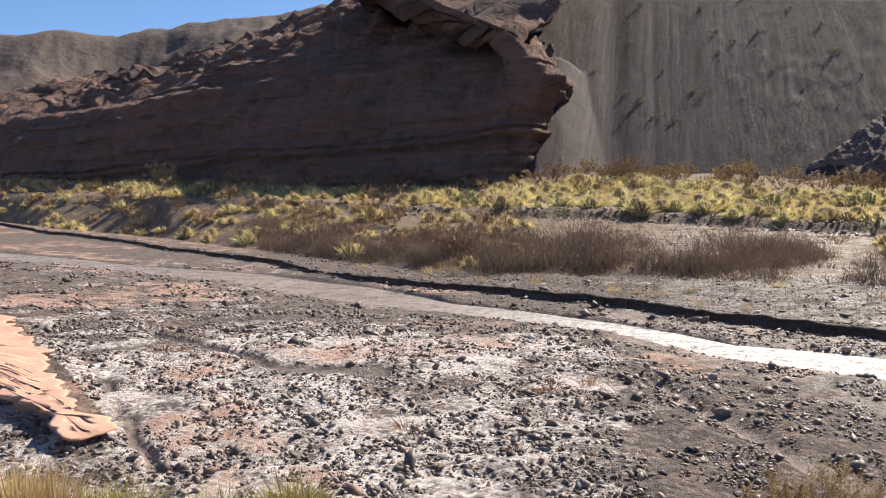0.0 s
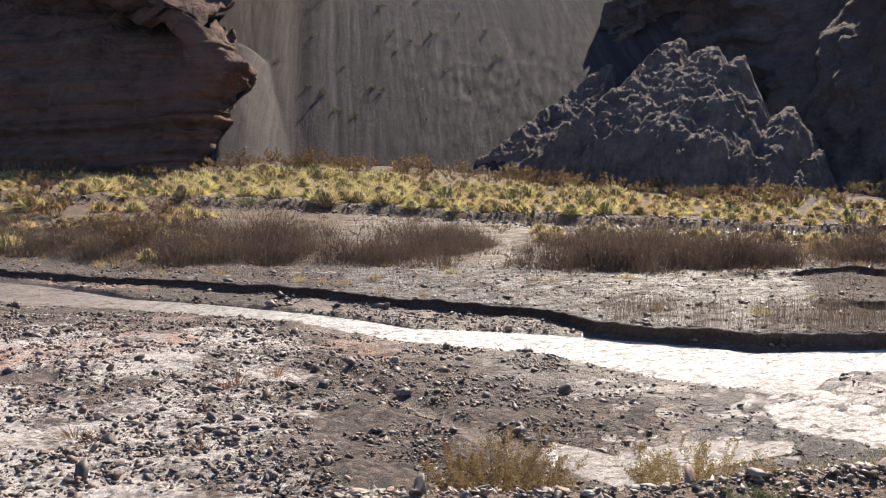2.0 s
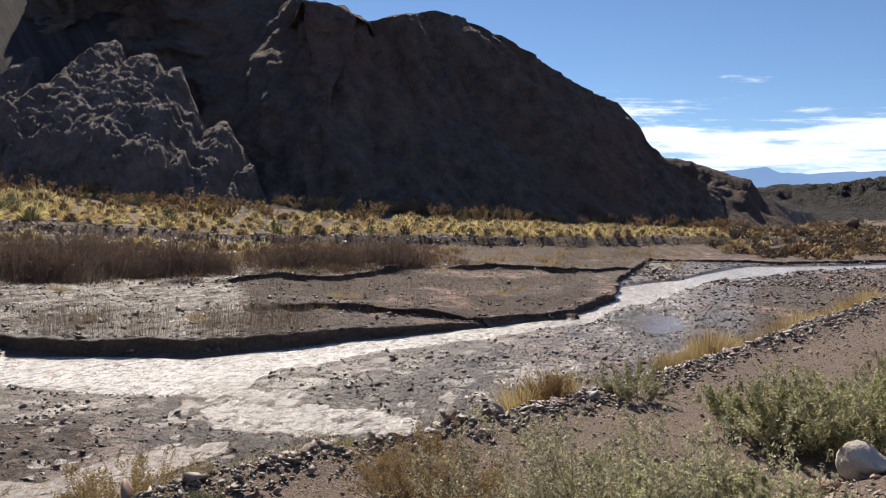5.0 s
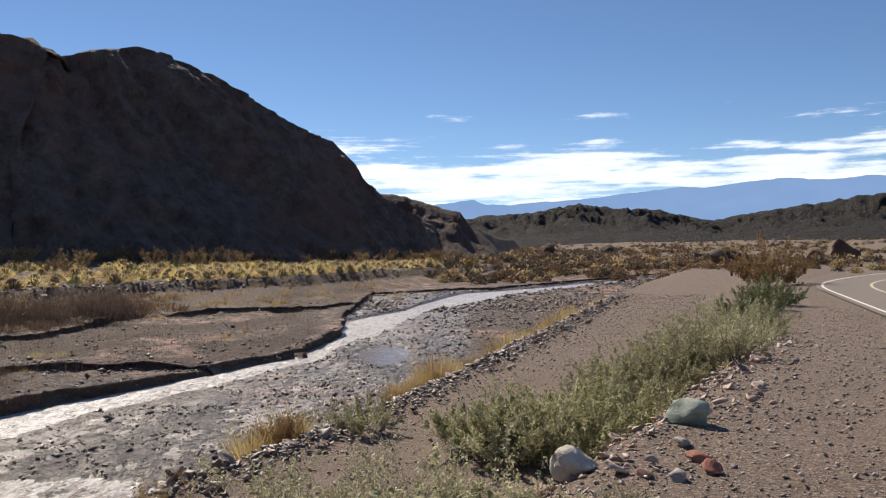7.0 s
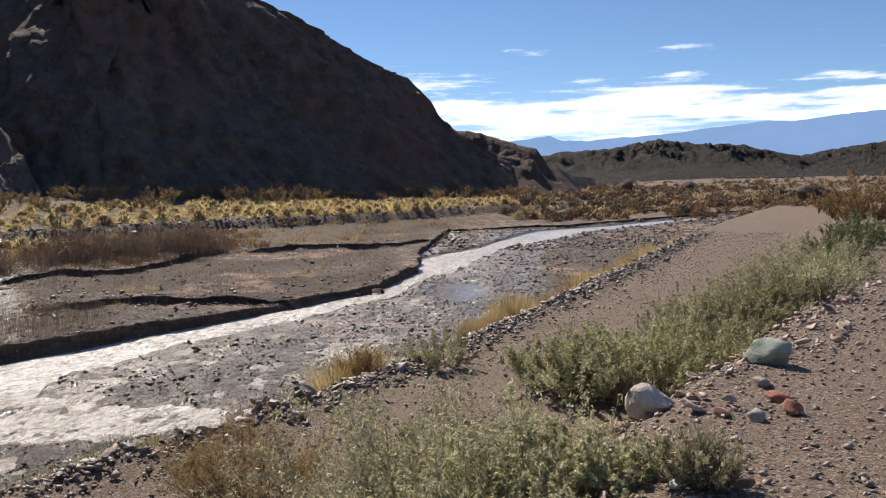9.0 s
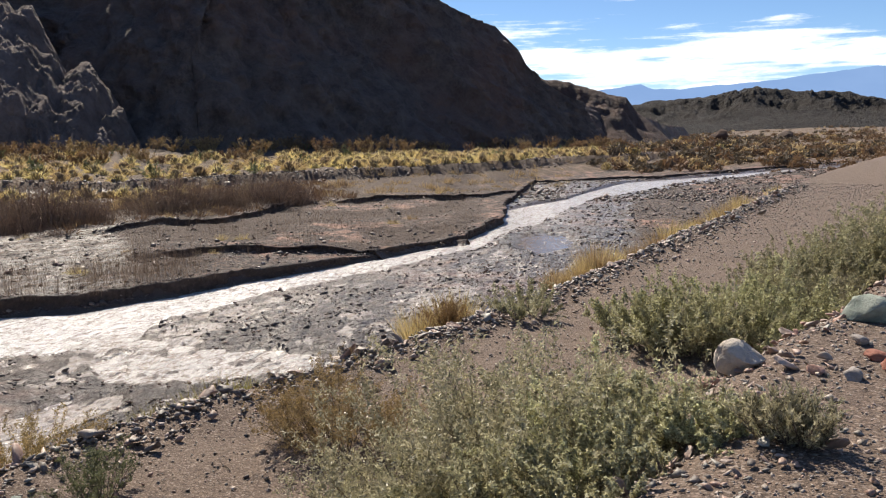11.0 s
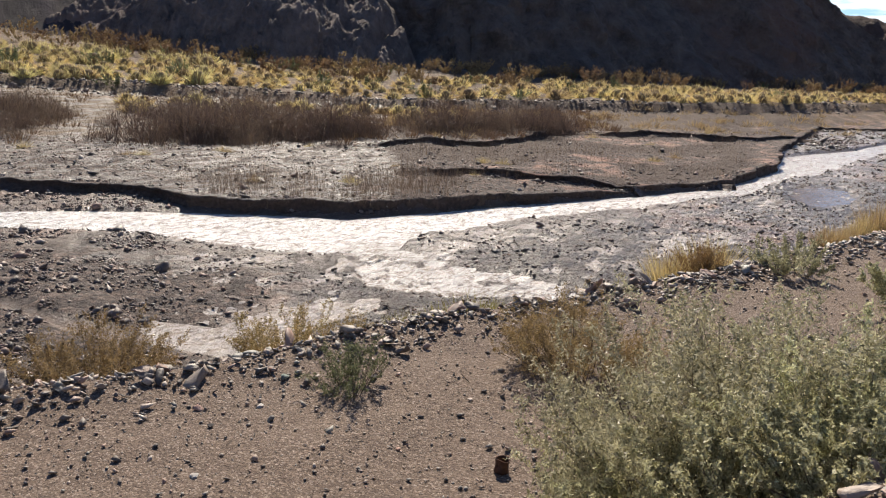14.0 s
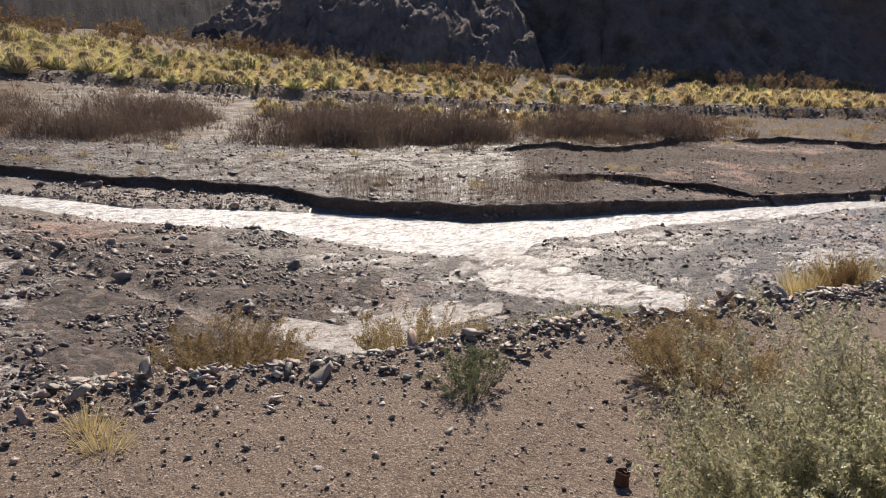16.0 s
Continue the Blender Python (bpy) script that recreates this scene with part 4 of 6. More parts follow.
M_THICKET = leaf_material("brown_thicket", (0.085, 0.058, 0.044), (0.25, 0.175, 0.130), 0.25)
M_REED = leaf_material("brown_reeds", (0.15, 0.11, 0.07), (0.36, 0.27, 0.18), 0.25)
M_TUSSOCK = leaf_material("yellow_tussock", (0.52, 0.39, 0.15), (0.88, 0.72, 0.38), 0.38)
M_GREENTUFT = leaf_material("green_tussock", (0.44, 0.37, 0.15), (0.80, 0.70, 0.36), 0.4)
M_SHADE_CORE = leaf_material("brown_shade_core", (0.16, 0.11, 0.052), (0.26, 0.18, 0.085), 0.0, 0.95)
M_SCRUB = leaf_material("rusty_scrub", (0.17, 0.11, 0.055), (0.36, 0.24, 0.125), 0.25)
M_SALTBUSH = leaf_material("grey_green_leaves", (0.20, 0.19, 0.095), (0.74, 0.70, 0.46), 0.42, 0.5)
M_GREENBUSH = leaf_material("green_leaves", (0.1, 0.115, 0.055), (0.24, 0.25, 0.125), 0.35)
M_SAGE = leaf_material("sage_green_leaves", (0.18, 0.172, 0.085), (0.62, 0.59, 0.37), 0.42, 0.55)
M_OLIVE = leaf_material("olive_dry_twigs", (0.20, 0.15, 0.06), (0.56, 0.43, 0.20), 0.38)
M_RUST = leaf_material("rusty_olive_twigs", (0.17, 0.105, 0.045), (0.38, 0.25, 0.11), 0.3)
M_STRAW = leaf_material("dry_straw", (0.38, 0.28, 0.13), (0.70, 0.55, 0.29), 0.35)
M_RUSHES = leaf_material("green_rushes", (0.20, 0.18, 0.055), (0.46, 0.39, 0.15), 0.35)
M_DEADRED = leaf_material("dead_red_grass", (0.22, 0.10, 0.045), (0.42, 0.22, 0.10), 0.2)
M_FARSCRUB = leaf_material("dull_brown_scrub", (0.09, 0.07, 0.045), (0.19, 0.145, 0.09), 0.2)
M_WOOD = leaf_material("grey_brown_bark", (0.10, 0.075, 0.055), (0.17, 0.13, 0.10), 0.0, 0.9)


def thicket_mesh(seed, h=1.6, w=1.6, n=240):
    rng = np.random.RandomState(seed)
    base = np.stack([rng.normal(0, w * 0.45, n), rng.normal(0, w * 0.45, n), np.zeros(n) - 0.1], -1)
    way = cone_ways(rng, n, 0.6)
    ln = h * rng.uniform(0.35, 1.0, n) * np.clip(1.1 - 0.30 * np.hypot(base[:, 0], base[:, 1]) ** 2, 0.25, 1.1)
    s1 = strips(rng, base, way, ln, rng.uniform(0.012, 0.024, n), rng.uniform(0, 0.15, n), 2)
    m = n * 3
    k = rng.randint(0, n, m)
    tb = base[k] + way[k] * (ln[k] * rng.uniform(0.15, 0.98, m))[:, None]
    s2 = strips(rng, tb, unit(way[k] + rng.normal(0, 0.6, (m, 3))), rng.uniform(0.12, 0.36, m), rng.uniform(0.013, 0.026, m), rng.uniform(0, 0.2, m), 1)
    return tri_mesh("thicket", *both(s1, s2))


def tussock_mesh(seed, h=0.62, n=190, spread=1.4, width=0.06, bend=0.12, foot=0.12, segs=2, tall=1.35, shade_core=None):
    """A dome of blades that spring from one foot."""
    rng = np.random.RandomState(seed)
    a = rng.uniform(0, 2 * np.pi, n)
    q = rng.uniform(0, 1, n) ** 0.6
    base = np.stack([foot * q * np.cos(a), foot * q * np.sin(a), np.zeros(n) - 0.05], -1)
    t = q * spread
    a2 = a + rng.normal(0, 0.3, n)
    way = unit(np.stack([np.sin(t) * np.cos(a2), np.sin(t) * np.sin(a2), np.cos(t)], -1))
    v, f = strips(rng, base, way, h * rng.uniform(0.7, 1.08, n), width * rng.uniform(0.7, 1.4, n), bend * rng.uniform(0.2, 1.0, n), segs)
    v = v * np.array([1, 1, tall])
    if not shade_core:
        return tri_mesh("tussock", v, f)
    # a brown dome added inside, its dark colour standing for shade at the base
    ring = np.linspace(0, 2 * np.pi, 10)[:-1]
    dome = np.array([(q * math.cos(b), q * math.sin(b), k) for q, k in ((0.46, -0.1), (0.46, 0.22), (0.28, 0.48)) for b in ring] + [(0, 0, 0.56)]) * np.array([h, h, h * tall])
    g = [(9 * k + j, 9 * k + (j + 1) % 9, 9 * k + 9 + (j + 1) % 9) for k in (0, 1) for j in range(9)] + [(9 * k + j, 9 * k + 9 + (j + 1) % 9, 9 * k + 9 + j) for k in (0, 1) for j in range(9)] + [(18 + j, 18 + (j + 1) % 9, 27) for j in range(9)]
    me = tri_mesh("tussock", *both((v, f), (dome, np.array(g))))
    me.materials.append(shade_core[0])
    me.materials.append(shade_core[1])
    me.polygons.foreach_set("material_index", np.array([0] * len(f) + [1] * len(g), dtype=np.int32))
    return me


def twig_bush(seed, h, w, stems, twigs, leaf_n, leaf_size, spread=0.8, twig_w=0.008, plume=False):
    """Stems that fork into twigs, and leaves gathered in sprays along them: meshes of the wood and of the leaves."""
    rng = np.random.RandomState(seed)
    base = np.stack([rng.normal(0, w * 0.10, stems), rng.normal(0, w * 0.10, stems), np.zeros(stems) - 0.08], -1)
    way = cone_ways(rng, stems, spread)
    ln = h * rng.uniform(0.6, 1.0, stems) / np.maximum(0.6, way[:, 2] ** 0.3)
    bend = rng.uniform(0, 0.12, stems)
    s1 = strips(rng, base, way, ln, rng.uniform(0.008, 0.02, stems), bend, 3)
    k = rng.randint(0, stems, twigs)
    u = rng.uniform(0.15, 1.0, twigs) ** 0.7
    tb = base[k] + way[k] * (ln[k] * u)[:, None]
    tw = unit(way[k] + rng.normal(0, 0.45, (twigs, 3)) + np.array([0, 0, 0.5]))
    tl = h * rng.uniform(0.12, 0.34, twigs)
    s2 = strips(rng, tb, tw, tl, twig_w * rng.uniform(0.6, 1.4, twigs), rng.uniform(0, 0.2, twigs), 1)
    wood = tri_mesh("branch_frame", *both(s1, s2))
    if not leaf_n:
        return wood, None
    j = rng.randint(0, twigs, leaf_n)
    c = tb[j] + tw[j] * (tl[j] * rng.uniform(0.1, 1.1, leaf_n))[:, None] + rng.normal(0, 0.012 * h, (leaf_n, 3))
    c[:, 2] = np.maximum(c[:, 2], 0.03)
    if plume:
        return wood, tri_mesh("foliage", *needles(rng, c, tw[j], leaf_size))
    return wood, tri_mesh("foliage", *leaves(rng, c, leaf_size))


def plume_bush(seed, h, w, plumes, leaf_n, leaf_size, wood_n=260):
    """A dense bush of upright plumes: each plume is a leafy spray round its own twig, with dark gaps between."""
    rng = np.random.RandomState(seed)
    a = rng.uniform(0, 2 * np.pi, plumes)
    q = rng.uniform(0, 1, plumes) ** 0.5
    lean = q * rng.uniform(0.6, 1.15, plumes)
    way = unit(np.stack([np.sin(lean) * np.cos(a), np.sin(lean) * np.sin(a), np.cos(lean)], -1))
    foot = np.stack([0.30 * w * q * np.cos(a), 0.30 * w * q * np.sin(a), np.zeros(plumes) - 0.06], -1)
    ln = h * (0.55 + 0.5 * rng.uniform(0, 1, plumes)) * (1.06 - 0.30 * q)
    s1 = strips(rng, foot, way, ln, rng.uniform(0.006, 0.014, plumes), rng.uniform(0, 0.1, plumes), 3)
    k = rng.randint(0, plumes, wood_n)
    tb = foot[k] + way[k] * (ln[k] * rng.uniform(0.2, 0.9, wood_n))[:, None]
    s2 = strips(rng, tb, unit(way[k] + rng.normal(0, 0.5, (wood_n, 3))), h * rng.uniform(0.08, 0.25, wood_n), rng.uniform(0.003, 0.006, wood_n), rng.uniform(0, 0.2, wood_n), 1)
    wood = tri_mesh("branch_frame", *both(s1, s2))
    # side sprays on every plume
    per = 7
    j = np.repeat(np.arange(plumes), per)
    u = rng.uniform(0.22, 1.0, len(j))
    sb = foot[j] + way[j] * (ln[j] * u)[:, None]
    sw = unit(way[j] * 1.1 + rng.normal(0, 0.55, (len(j), 3)) + np.array([0, 0, 0.35]))
    sl = h * rng.uniform(0.12, 0.27, len(j)) * (1.15 - 0.5 * u)
    m = rng.randint(0, len(j), leaf_n)
    v = rng.uniform(0, 1.05, leaf_n)
    c = sb[m] + sw[m] * (sl[m] * v)[:, None] + rng.normal(0, 1, (leaf_n, 3)) * (0.009 * h + 0.010 * h * (1 - v))[:, None]
    c[:, 2] = np.maximum(c[:, 2], 0.02)
    return wood, tri_mesh("foliage", *leaves(rng, c, leaf_size, 0.5))


def bush(name, label, az, r, h, w, seed, leaf_mat, stems=40, twigs=500, leaf_n=6000, leaf_size=0.02, spread=0.85, wood_mat=None, turn=0.0, category="bush", group="", plume=True, dense=0):
    if dense:
        wood, fol = plume_bush(seed, h, w, dense, leaf_n, leaf_size)
    else:
        wood, fol = twig_bush(seed, h, w, stems, twigs, leaf_n, leaf_size * 1.15, spread, 0.005, plume)
    x, y = at(az, r)
    ob = new(name)
    ob.matrix_basis = pose(x, y, ground_z(x, y), 0, 0, turn)
    tagged(ob, label, category, group)
    part("branch_frame", wood, wood_mat or M_WOOD, ob)
    if fol is not None:
        part("foliage", fol, leaf_mat, ob)
    return ob


def many(name, label, category, group, meshes, mat, spots, rng, lo, hi, flat=0.15):
    xy = [at(az, r) for az, r in spots]
    zs = ground_zs([q[0] for q in xy], [q[1] for q in xy]) if xy else []
    for (x, y), z in zip(xy, zs):
        ob = new(name, meshes[rng.randint(len(meshes))])
        if not ob.data.materials:
            ob.data.materials.append(mat)
        s = rng.uniform(lo, hi)
        sx, sz = s * rng.uniform(1 - flat, 1 + flat), s * rng.uniform(1 - flat, 1 + flat)
        ob.matrix_basis = pose(x, y, z - 0.04, 0, 0, rng.uniform(0, 360)) @ Matrix.Diagonal((sx, sx, sz, 1))
        tagged(ob, label, category, group)


def spots_in(rng, n, a0, a1, lo, hi, keep=None, bias=1.0):
    """Spots between two distances that follow the turn, evenly over the ground."""
    out, tries = [], 0
    while len(out) < n and tries < n * 60:
        tries += 1
        az = rng.uniform(a0, a1)
        l, h = float(lo(az)), float(hi(az))
        r = l + (h - l) * rng.uniform() ** bias
        if keep is None or keep(az, r):
            out.append((az, r))
    return out


def apart(spots, gap):
    """Leaves out spots that stand too close to earlier ones."""
    out = []
    for az, r in spots:
        x, y = at(az, r)
        if all((x - a) ** 2 + (y - b) ** 2 > gap * gap for _, _, a, b in out):
            out.append((az, r, x, y))
    return [(az, r) for az, r, _, _ in out]


def clump(scale, seed, level):
    def keep(az, r):
        x, y = at(az, r)
        return float(fbm(np.array(x * scale), np.array(y * scale), seed, 2)) > level
    return keep


rng = np.random.RandomState(21)
THICKETS = [thicket_mesh(s) for s in (1, 2, 3, 4, 5)]
many("thicket_shrub", "leafless brown shrub with many upright stems", "shrub", "brown thicket along the flood plain", THICKETS, M_THICKET,
     spots_in(rng, 150, -12, 29.8, lambda a: SHRUB(a) + 0.6, lambda a: SHRUB(a) + 10, clump(0.13, 9.0, -0.3), 1.5)
     + spots_in(rng, 26, -22, -9, lambda a: SHRUB(a) + 2, lambda a: SHRUB(a) + 16)
     + spots_in(rng, 80, 30.5, 46, lambda a: SHRUB(a) + 0.4, lambda a: SHRUB(a) + 7, clump(0.12, 4.0, -0.15))
     + spots_in(rng, 28, 45, 57, lambda a: SHRUB(a) + 1, lambda a: SHRUB(a) + 5, clump(0.15, 6.0, 0.0)), rng, 0.4, 1.3, 0.35)
many("thicket_shrub", "small leafless brown shrub on the flood plain", "shrub", "brown thicket along the flood plain", THICKETS, M_THICKET,
     spots_in(rng, 70, -12, 58, lambda a: SHRUB(a) - 0.8, lambda a: SHRUB(a) + 13), rng, 0.25, 0.7, 0.3)
TUSSOCKS = [tussock_mesh(s, 0.66, 175, 1.15, 0.048, 0.50, 0.20, 2, 1.25, (M_TUSSOCK, M_SHADE_CORE)) for s in (11, 12, 13, 14)]
many("tussock_grass", "rounded yellow tussock of bunch grass", "grass tussock", "yellow tussocks on the terrace", TUSSOCKS, M_TUSSOCK,
     apart(spots_in(rng, 640, 22, 79, lambda a: TERRACE(a) + 1.6, lambda a: TERRACE(a) + np.interp(a, [22, 40, 66, 79], [14, 24, 20, 14]), None, 1.2), 1.2)
     + spots_in(rng, 190, 56, 80, lambda a: TERRACE(a) + 1.0, lambda a: TERRACE(a) + 24, None, 1.1)
     + spots_in(rng, 30, 28, 50, lambda a: TERRACE(a) - 9, lambda a: TERRACE(a) - 3)
     + spots_in(rng, 250, -31, 6, lambda a: SHRUB(a) + 1, lambda a: FOOT(a) - 4), rng, 0.75, 1.45, 0.2)
TALL = [tussock_mesh(s, 1.0, 220, 1.05, 0.050, 0.5, 0.32, 2, 1.3, (M_GREENTUFT, M_SHADE_CORE)) for s in (15, 16, 17)]
many("green_tussock", "tall yellow-green clump of pampas grass", "grass tussock", "pampas grass at the foot of the scree", TALL, M_GREENTUFT,
     spots_in(rng, 230, 3, 33, lambda a: TERRACE(a) + 0.5, lambda a: TERRACE(a) + 22, clump(0.08, 2.0, -0.4))
     + spots_in(rng, 90, -31, -4, lambda a: SHRUB(a) + 1, lambda a: FOOT(a) - 8)
     + spots_in(rng, 40, -28, 5, lambda a: TERRACE(a) - 6, lambda a: FOOT(a) - 12), rng, 0.7, 1.35)


def scrub_mesh(seed):
    wood, fol = twig_bush(seed, 0.95, 1.3, 14, 60, 330, 0.075, 1.0, 0.024)
    v = np.zeros(len(wood.vertices) * 3)
    wood.vertices.foreach_get("co", v)
    w = np.zeros(len(fol.vertices) * 3)
    fol.vertices.foreach_get("co", w)
    f1 = np.array([p.vertices[:] for p in wood.polygons])
    f2 = np.array([p.vertices[:] for p in fol.polygons])
    return tri_mesh("scrub", *both((v.reshape(-1, 3), f1), (w.reshape(-1, 3), f2)))


SCRUBS = [scrub_mesh(s) for s in (31, 32, 33, 34)]
many("scrub_bush", "low rusty-brown scrub bush on dry soil", "bush", "scrub along the foot of the rocks", SCRUBS, M_SCRUB,
     spots_in(rng, 190, 6, 80, lambda a: max(TERRACE(a) + 11, FOOT(a) - 20), lambda a: FOOT(a) - 0.5, None, 0.8)
     + spots_in(rng, 70, -29, 6, lambda a: SHRUB(a) + 4, lambda a: FOOT(a) - 1), rng, 1.0, 2.1)
SCRUB_GREEN = [scrub_mesh(s) for s in (35, 36)]
many("green_scrub", "small dark green bush among dry scrub", "bush", "green scrub on the terrace", SCRUB_GREEN, M_GREENBUSH,
     spots_in(rng, 40, -5, 80, lambda a: TERRACE(a) - 3, lambda a: FOOT(a) - 1), rng, 0.8, 1.6)


def far_scrub_mesh(seed, mat):
    r2 = np.random.RandomState(seed)
    c = cone_ways(r2, 150, 1.45) * r2.uniform(0.4, 1.0, (150, 1)) * np.array([0.8, 0.8, 0.85])
    me = tri_mesh("scrub", *leaves(r2, c, 0.17))
    me.materials.append(mat)
    return me


FARSCRUB = [far_scrub_mesh(k, m) for k, m in enumerate((M_FARSCRUB, M_SCRUB, M_FARSCRUB, M_OLIVE))]
many("far_scrub", "dry bush on the plain down the valley", "bush", "scrub down the valley", FARSCRUB, None,
     spots_in(rng, 150, 76, 108, lambda a: BANK(a) + 6 if a < 94 else 75, lambda a: 240, None, 1.6), rng, 0.45, 1.2)

# the bushes beside the track
bush("dry_bush", "olive-brown dry bush at the edge of the track", 58.7, 8.9, 1.05, 1.6, 41, M_OLIVE, 70, 2400, 36000, 0.0130, 0.8, dense=130)
for k, (az, r, h, w) in enumerate([(64, 5.8, 0.95, 1.1), (66.5, 5.4, 1.35, 1.3), (69.5, 5.2, 1.72, 1.5), (73.3, 5.1, 1.55, 1.4), (77, 5.0, 0.95, 1.2), (80.8, 4.8, 0.6, 1.0), (85, 4.7, 0.30, 0.7), (67, 4.4, 0.8, 1.2), (72, 4.2, 0.75, 1.2), (77, 4.1, 0.45, 1.0)]):
    bush("saltbush", "dense grey-green saltbush on the roadside slope", az, r, h, w, 50 + k, M_SALTBUSH, 70, 2400, int(36000 * max(0.75, h)), 0.0150, 0.85, None, 30 * k, group="saltbushes on the slope", dense=int(40 + 45 * h))
for k, (az, r, h, w) in enumerate([(79.8, 13.4, 1.0, 1.3), (81.8, 13.0, 1.25, 1.5), (83.8, 12.9, 1.35, 1.6), (86.2, 13.2, 1.35, 1.6), (88.4, 13.6, 1.35, 1.6), (90.0, 14.8, 1.3, 1.5), (89.4, 16.8, 1.35, 1.7), (91.2, 17.2, 1.6, 1.8), (92.9, 17.6, 1.6, 1.8), (94.6, 18.4, 1.6, 1.8), (93.6, 20.2, 1.6, 1.8), (96.1, 20.0, 1.5, 1.7), (97.3, 23.0, 1.3, 1.6)]):
    bush("saltbush", "sage-green saltbush beside the gravel track", az, r, h, w, 60 + k, M_SAGE, 50, 1300, 17000, 0.027, 1.0, None, 50 * k, group="saltbushes beside the track", dense=58)
bush("yellow_bush", "small yellowish saltbush on the shoulder stones", 96.7, 14.2, 0.75, 0.8, 95, M_SALTBUSH, 40, 800, 6000, 0.022, 0.8)
bush("yellow_bush", "small pale saltbush on the roadside slope", 89.6, 4.5, 0.34, 0.5, 96, M_SALTBUSH, 40, 800, 9000, 0.0135, 0.8)
for k, (az, r, h) in enumerate([(97.4, 31, 1.3), (98.3, 34, 1.5), (98.9, 37, 1.5), (97.7, 27, 1.1)]):
    bush("green_bush", "dark green bush beside the gravel track", az, r, h, 1.5, 70 + k, M_GREENBUSH, 40, 600, 7000, 0.045, 0.95, dense=40)
bush("low_bush", "low spreading grey-green bush at the track", 71.9, 15.0, 0.72, 1.4, 80, M_SAGE, 60, 1200, 11000, 0.019, 1.15, dense=50)
bush("dry_bush", "olive-brown dry bush at the edge of the track", 66.4, 14.6, 0.8, 1.0, 81, M_RUST, 60, 1200, 7000, 0.016, 0.75, M_RUST)
bush("dry_bush", "olive-brown bush at the stony edge", 25.3, 9.5, 1.0, 1.6, 82, M_OLIVE, 60, 2200, 34000, 0.0140, 0.85, dense=130)
bush("dry_bush", "rusty olive bush among edge stones", 38.6, 9.9, 0.95, 1.7, 83, M_OLIVE, 60, 2200, 30000, 0.0135, 0.9, M_RUST, dense=120)
bush("sapling", "small dark green sapling with a thin stem", 42.6, 8.1, 0.68, 0.6, 84, M_GREENBUSH, 9, 620, 9000, 0.0115, dense=48)
bush("round_bush", "round yellow-brown bush at the scree foot", 12.6, 83, 3.0, 3.0, 85, M_SCRUB, 50, 500, 5000, 0.10, 1.1, dense=50)
bush("pale_bush", "pale bush growing before the cliff", -18.3, 119, 3.4, 3.0, 86, M_STRAW, 40, 400, 4000, 0.11, 1.2, dense=45)
bush("roadside_tree", "small wide-crowned thorn tree beside the road", 98.7, 56, 3.3, 3.2, 87, M_RUST, 18, 700, 9000, 0.085, 1.0, category="tree", dense=70)


# ---- stones ----
def stone_shape(seed, detail, lo=0.4, hi=0.75):
    rng2 = np.random.RandomState(seed)
    bm = bmesh.new()
    bmesh.ops.create_icosphere(bm, subdivisions=detail, radius=1.0)
    v = np.array([q.co[:] for q in bm.verts])
    f = np.array([[q.index for q in face.verts] for face in bm.faces])
    bm.free()
    for _ in range(11):
        d = unit(rng2.normal(size=3))
        over = np.maximum(0, v @ d - rng2.uniform(lo, hi))
        v = v - over[:, None] * d
    v = v * (1 + 0.12 * fbm(v[:, 0] * 1.5 + seed, v[:, 1] * 1.5, v[:, 2] * 1.5, 2))[:, None]
    return v * np.array([1.0, rng2.uniform(0.65, 0.95), rng2.uniform(0.45, 0.75)]), f


COARSE = [stone_shape(s, 1) for s in range(6)]
BROKEN = [stone_shape(s + 40, 2, 0.28, 0.6) for s in range(8)]


def chip_shape(seed):
    r2 = np.random.RandomState(seed)
    v = np.array([(1, 0, 0), (-1, 0, 0), (0, 1, 0), (0, -1, 0), (0, 0, 1), (0, 0, -1)], float) * r2.uniform(0.6, 1.15, (6, 1)) + r2.normal(0, 0.18, (6, 3))
    f = np.array([(0, 2, 4), (2, 1, 4), (1, 3, 4), (3, 0, 4), (2, 0, 5), (1, 2, 5), (3, 1, 5), (0, 3, 5)])
    return v * np.array([1, 0.8, 0.6]), f


CHIPS = [chip_shape(s) for s in range(6)]
FINER = [stone_shape(s + 20, 2) for s in range(6)]


def stone_material(name, stops):
    m, n = material(name)
    geo = n.add("ShaderNodeNewGeometry")
    info = n.add("ShaderNodeObjectInfo")
    p = n.add("ShaderNodeTexCoord").outputs["Object"]
    pick = n.math("FRACT", n.math("ADD", geo.outputs["Random Per Island"], info.outputs["Random"]))
    col = n.ramp(pick, stops)
    fine = n.noise(p, 24.0, 5, 0.65)
    col = n.mix(n.ramp(fine, [(0.3, 0.0), (0.75, 0.35)]), col, (0.30, 0.26, 0.23))
    finish(n, col, 0.55, fine, 0.5, 0.02)
    return m


